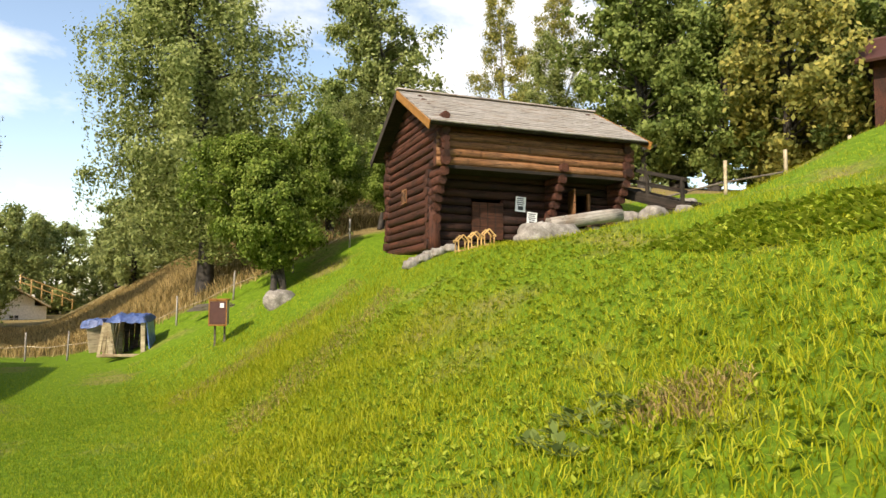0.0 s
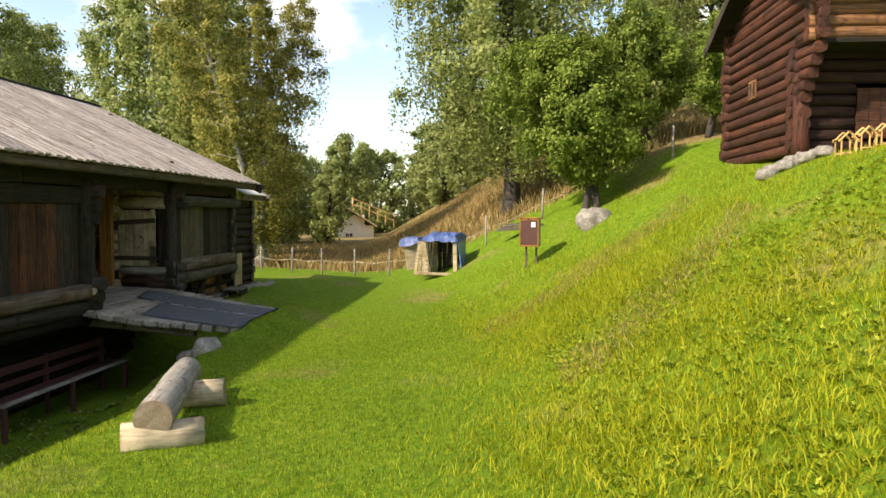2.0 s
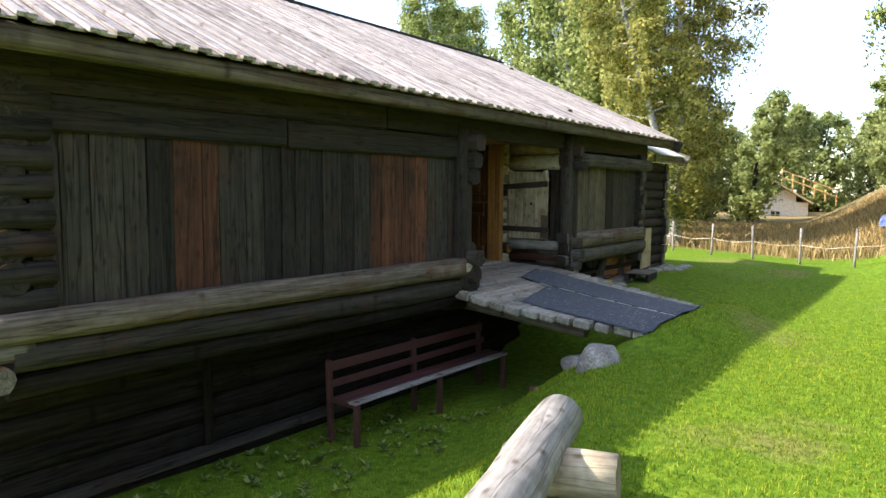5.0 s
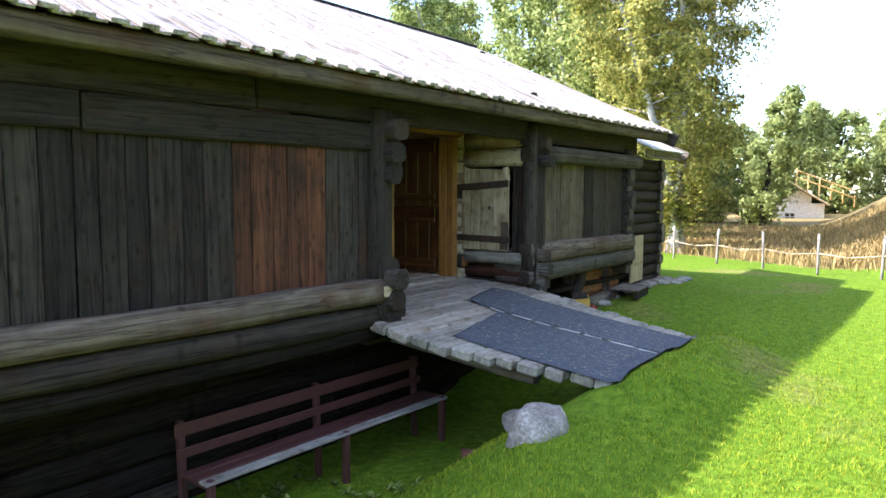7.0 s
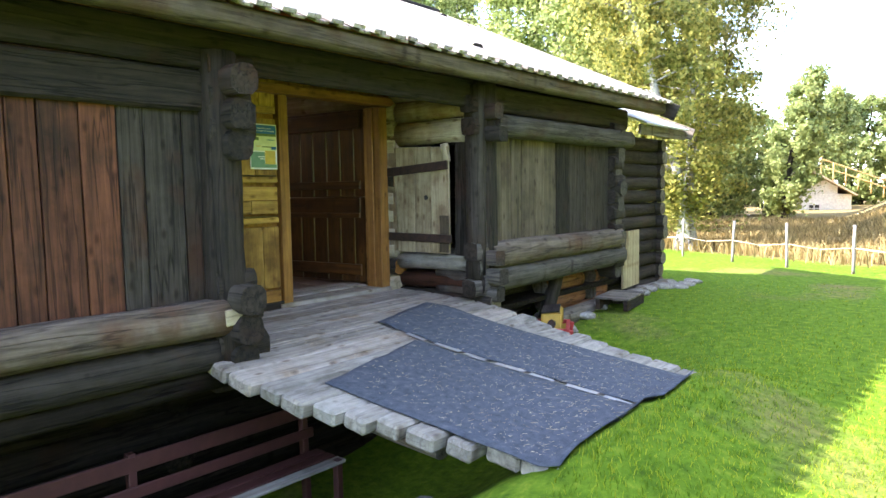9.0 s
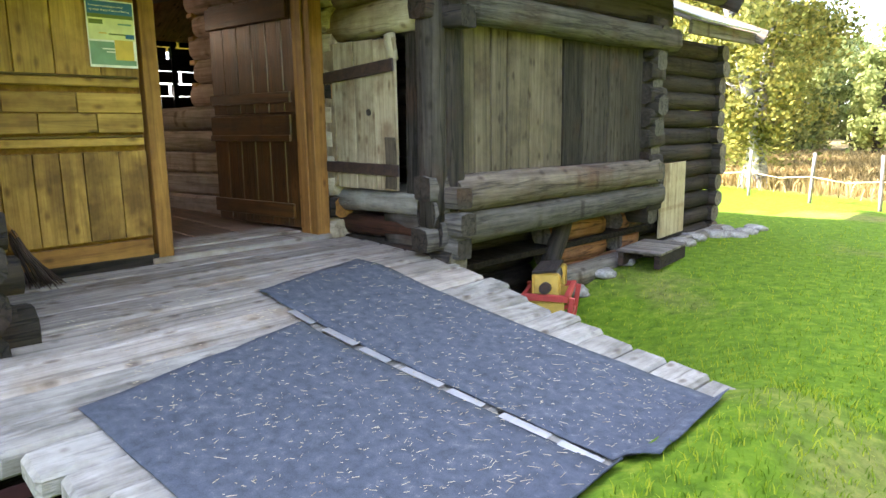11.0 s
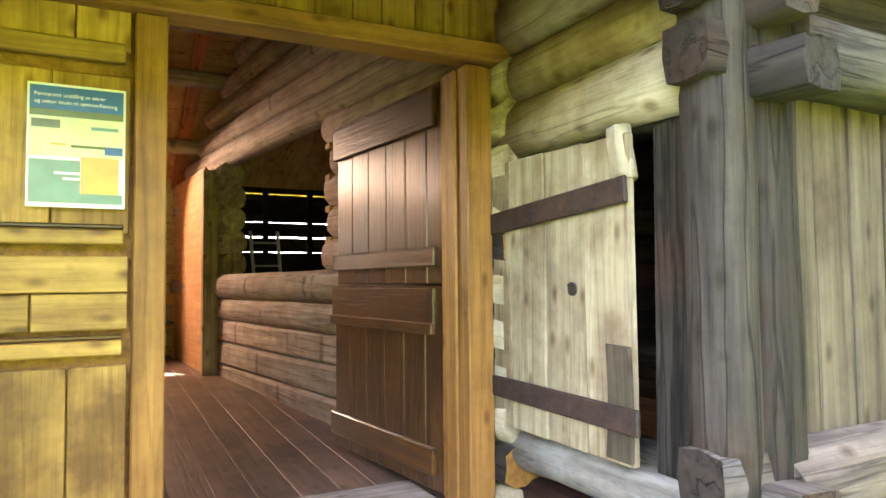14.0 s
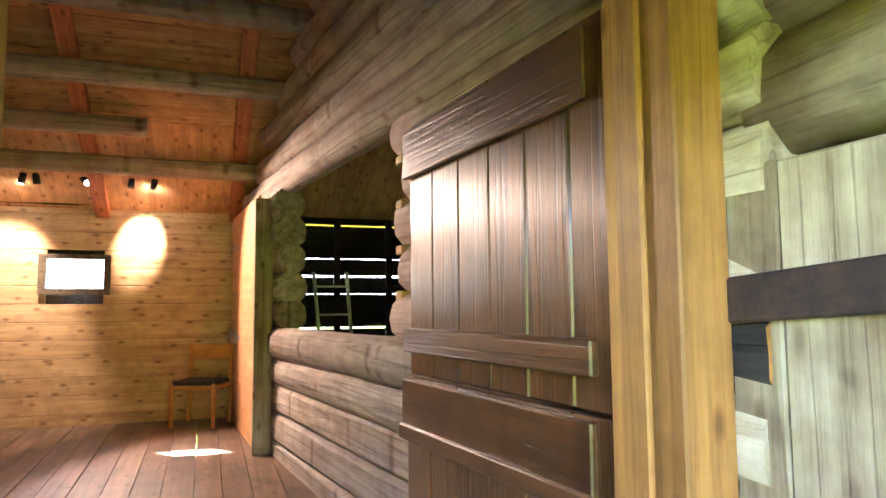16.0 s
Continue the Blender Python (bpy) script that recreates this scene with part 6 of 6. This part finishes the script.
leaf_boards("upper_board", 1.22, 2.27, 0.0, 6)
leaf_boards("lower_board", 0.17, 1.21, 0.015, 6)
for z0, hgt, d in ((2.14, 0.2, 0.03), (1.36, 0.1, 0.03), (1.10, 0.20, 0.035), (0.99, 0.06, 0.05), (0.32, 0.14, 0.045)):
    board("batten", h0 + hd * 0.12 + hn * d + Vector((0, 0, z0)), h1 + hn * d + Vector((0, 0, z0)), 0.03, hgt, M_LEAF, leaf, up=(0, 0, 1))
board("hanging_stile", h0 + hn * 0.02 + Vector((0, 0, 0.17)), h0 + hn * 0.02 + Vector((0, 0, 2.25)), 0.09, 0.05, M_FRAME, leaf, up=hn)

# ---- inside ----
post = tagged(board("post", (-13.05, 15.93, 0.18), (-13.05, 15.93, 2.5), 0.16, 0.13, M_PALEDOOR, None, up=(1, 0, 0)), "grey-green square post beside the log wall", "post", kind="structure")
part_wall = struct("wall_partition", "smooth orange veneer partition", "wall")
board("veneer_panel", (-14.9, 15.74, 1.36), (-13.14, 15.90, 1.36), 0.03, 2.38, M_PARTITION, part_wall)
window = struct("window_1", "small bright window in the pine wall", "window")
for ya, yb, za, zb in ((WIN[0] - 0.07, WIN[1] + 0.07, WIN[3], WIN[3] + 0.05), (WIN[0] - 0.07, WIN[1] + 0.07, WIN[2] - 0.07, WIN[2]), (WIN[0] - 0.07, WIN[0], WIN[2], WIN[3]), (WIN[1], WIN[1] + 0.07, WIN[2], WIN[3])):
    put("window_frame", box_mesh(0.05, yb - ya, zb - za, 0.006), M_OLDBOARD, window, pose(XW + 0.035, (ya + yb) / 2, (za + zb) / 2))
glass_m, gn, gl, gb = base_mat("window_glass", 0.05)
gb.inputs["Transmission Weight"].default_value, gb.inputs["IOR"].default_value = 1.0, 1.45
pane = put("pane", box_mesh(0.006, WIN[1] - WIN[0], WIN[3] - WIN[2], 0), glass_m, window, pose(XW, (WIN[0] + WIN[1]) / 2, (WIN[2] + WIN[3]) / 2))
pane.visible_shadow = False

chair = thing("wooden_chair", -14.6, 15.42, 0.26, "light pine chair with a black woven seat", "chair", rz=-90)
CM = AT[chair] @ pose(0, 0, 0, 0, 0, -24)
for dx in (-0.23, 0.23):
    put("front_leg", box_mesh(0.04, 0.04, 0.46, 0.006), M_CHAIR, chair, CM @ pose(dx, 0.22, 0.23))
    put("back_leg", box_mesh(0.04, 0.035, 0.86, 0.006), M_CHAIR, chair, CM @ pose(dx, -0.22, 0.43, 4, 0, 0))
    put("side_rail", box_mesh(0.03, 0.42, 0.045, 0.006), M_CHAIR, chair, CM @ pose(dx, 0, 0.42))
put("front_rail", box_mesh(0.44, 0.03, 0.045, 0.006), M_CHAIR, chair, CM @ pose(0, 0.22, 0.42))
put("backrest", box_mesh(0.46, 0.025, 0.16, 0.01), M_CHAIR, chair, CM @ pose(0, -0.245, 0.77, 4, 0, 0))
seat = put("seat", box_mesh(0.46, 0.44, 0.035, 0.012), M_BLACK, chair, CM @ pose(0, 0, 0.46), "black woven seat")
for i in range(6):
    put("seat_strap", box_mesh(0.05, 0.45, 0.012, 0.004), M_BLACK, seat, CM @ pose(-0.19 + 0.076 * i, 0, 0.482))

track = thing("track_light", -14.45, 14.3, 2.9, "black ceiling light track with five small spotlights", "lamp")
board("track_rail", (-14.45, 13.3, 2.93), (-14.45, 14.98, 2.93), 0.035, 0.03, M_BLACK, track)
lamp_mat, ln_, ll_, lb_ = base_mat("lit_bulb", 0.4)
lb_.inputs["Emission Color"].default_value, lb_.inputs["Emission Strength"].default_value = (1, 0.82, 0.55, 1), 8.0
for yy, aim, lit in ((13.68, (-14.98, 13.2, 1.2), True), (13.80, (-14.6, 13.9, 2.0), False), (14.24, (-12.5, 15.9, 1.2), True), (14.68, (-14.3, 14.6, 2.0), False), (14.90, (-14.98, 14.76, 2.3), True)):
    p = Vector((-14.45, yy, 2.84))
    d = (Vector(aim) - p).normalized()
    log("stem", p + Vector((0, 0, 0.09)), p, 0.008, M_BLACK, track, r1=0.008, sides=6)
    can = log("spot_can", p - d * 0.05, p + d * 0.06, 0.032, M_BLACK, track, r1=0.036, square=0, wob=0.0)
    if lit:
        log("bulb", p + d * 0.058, p + d * 0.064, 0.028, lamp_mat, track, r1=0.028, square=0, wob=0.0)
        sp = new("spot_lamp", bpy.data.lights.new("spot_lamp", "SPOT"))
        sp.data.energy, sp.data.color, sp.data.spot_size, sp.data.spot_blend, sp.data.shadow_soft_size = (9 if yy < 14 else 31) if yy < 14.8 else 11, (1.0, 0.74, 0.48), radians(85 if yy < 14.8 else 44), 0.6, 0.03
        sp.matrix_basis = look(p + d * 0.09, aim)

ladder = thing("step_ladder", -13.4, 16.9, 0.1, "pale folding ladder standing in the dark bay", "ladder")
for dy in (0.0, 0.32):
    board("stile", (-13.6, 16.62 + dy, 0.2), (-13.3, 16.42 + dy, 1.85), 0.06, 0.03, M_WHITE, ladder, up=(0, 1, 0))
for i in range(6):
    f = (i + 0.5) / 6
    board("rung", (-13.6 + 0.3 * f, 16.62 - 0.2 * f, 0.2 + 1.65 * f), (-13.6 + 0.3 * f, 16.94 - 0.2 * f, 0.2 + 1.65 * f), 0.06, 0.02, M_WHITE, ladder)

# ---- litter and weeds ----
r = np.random.RandomState(40)
n_ = 3600
sx, sy = r.uniform(-6.8, -4.1, n_), r.uniform(13.9, 16.1, n_)
ok = (r.rand(n_) < 0.25 + 0.75 * (sx + 6.8) / 2.7)
sx, sy = sx[ok], sy[ok]
sz = np.array([ramp_z(v) for v in sx]) + 0.026
a = r.uniform(0, np.pi, len(sx))
ln2 = r.exponential(0.006, len(sx)) + 0.002
dx, dy = np.cos(a) * ln2, np.sin(a) * ln2
wx, wy = -np.sin(a) * 0.0006, np.cos(a) * 0.0006
rise = dx * 0.10
sv = np.stack([np.stack([sx - dx - wx, sy - dy - wy, sz], -1), np.stack([sx + dx - wx, sy + dy - wy, sz], -1), np.stack([sx + dx + wx, sy + dy + wy, sz + 0.002], -1), np.stack([sx - dx + wx, sy - dy + wy, sz + 0.002], -1)], 1).reshape(-1, 3)
tagged(put("straw_litter", big_mesh("straw", sv, np.arange(len(sv)).reshape(-1, 4)), M_PALELOG), "dry straw bits scattered on the mats", "straw", kind="stuff")


def weed_patch(x0, x1, y0, y1, n, size, seed, label, mat):
    """Low leafy weeds: rosettes of broad leaves."""
    q = np.random.RandomState(seed)
    cx, cy = q.uniform(x0, x1, n), q.uniform(y0, y1, n)
    vs = []
    for x_, y_ in zip(cx, cy):
        g = gz(x_, y_)
        for k in range(9):
            t, L = q.uniform(0, 6.28), size * q.uniform(0.5, 1.2)
            el = q.uniform(0.3, 1.0)
            d = np.array([np.cos(t) * np.cos(el), np.sin(t) * np.cos(el), np.sin(el)])
            s = np.array([-np.sin(t), np.cos(t), 0]) * L * 0.2
            o = np.array([x_, y_, g + 0.02])
            vs += [o, o + d * L * 0.5 + s, o + d * L - np.array([0, 0, L * 0.2]), o + d * L * 0.5 - s]
    vs = np.array(vs)
    return tagged(put("weeds", big_mesh("weeds", vs, np.arange(len(vs)).reshape(-1, 4)), mat), label, "weeds", kind="stuff")


weed_patch(0.9, 7.0, 2.0, 12.0, 3600, 0.065, 51, "broad-leaved green weeds among the meadow grass", M_WEED)
weed_patch(6.0, 8.0, 4.0, 7.4, 520, 0.14, 52, "green nettles on the upper slope", M_WEED)
weed_patch(2.3, 2.9, 3.1, 3.7, 26, 0.13, 55, "dark green thistle clump in the meadow grass", M_LEAFD)
weed_patch(1.6, 2.6, 4.6, 6.2, 16, 0.09, 53, "pale dandelion rosettes in the meadow grass", M_BLADE)
weed_patch(-7.5, -5.6, 8.2, 13.2, 160, 0.10, 54, "low weeds along the shaded barn foot", M_LEAFD)
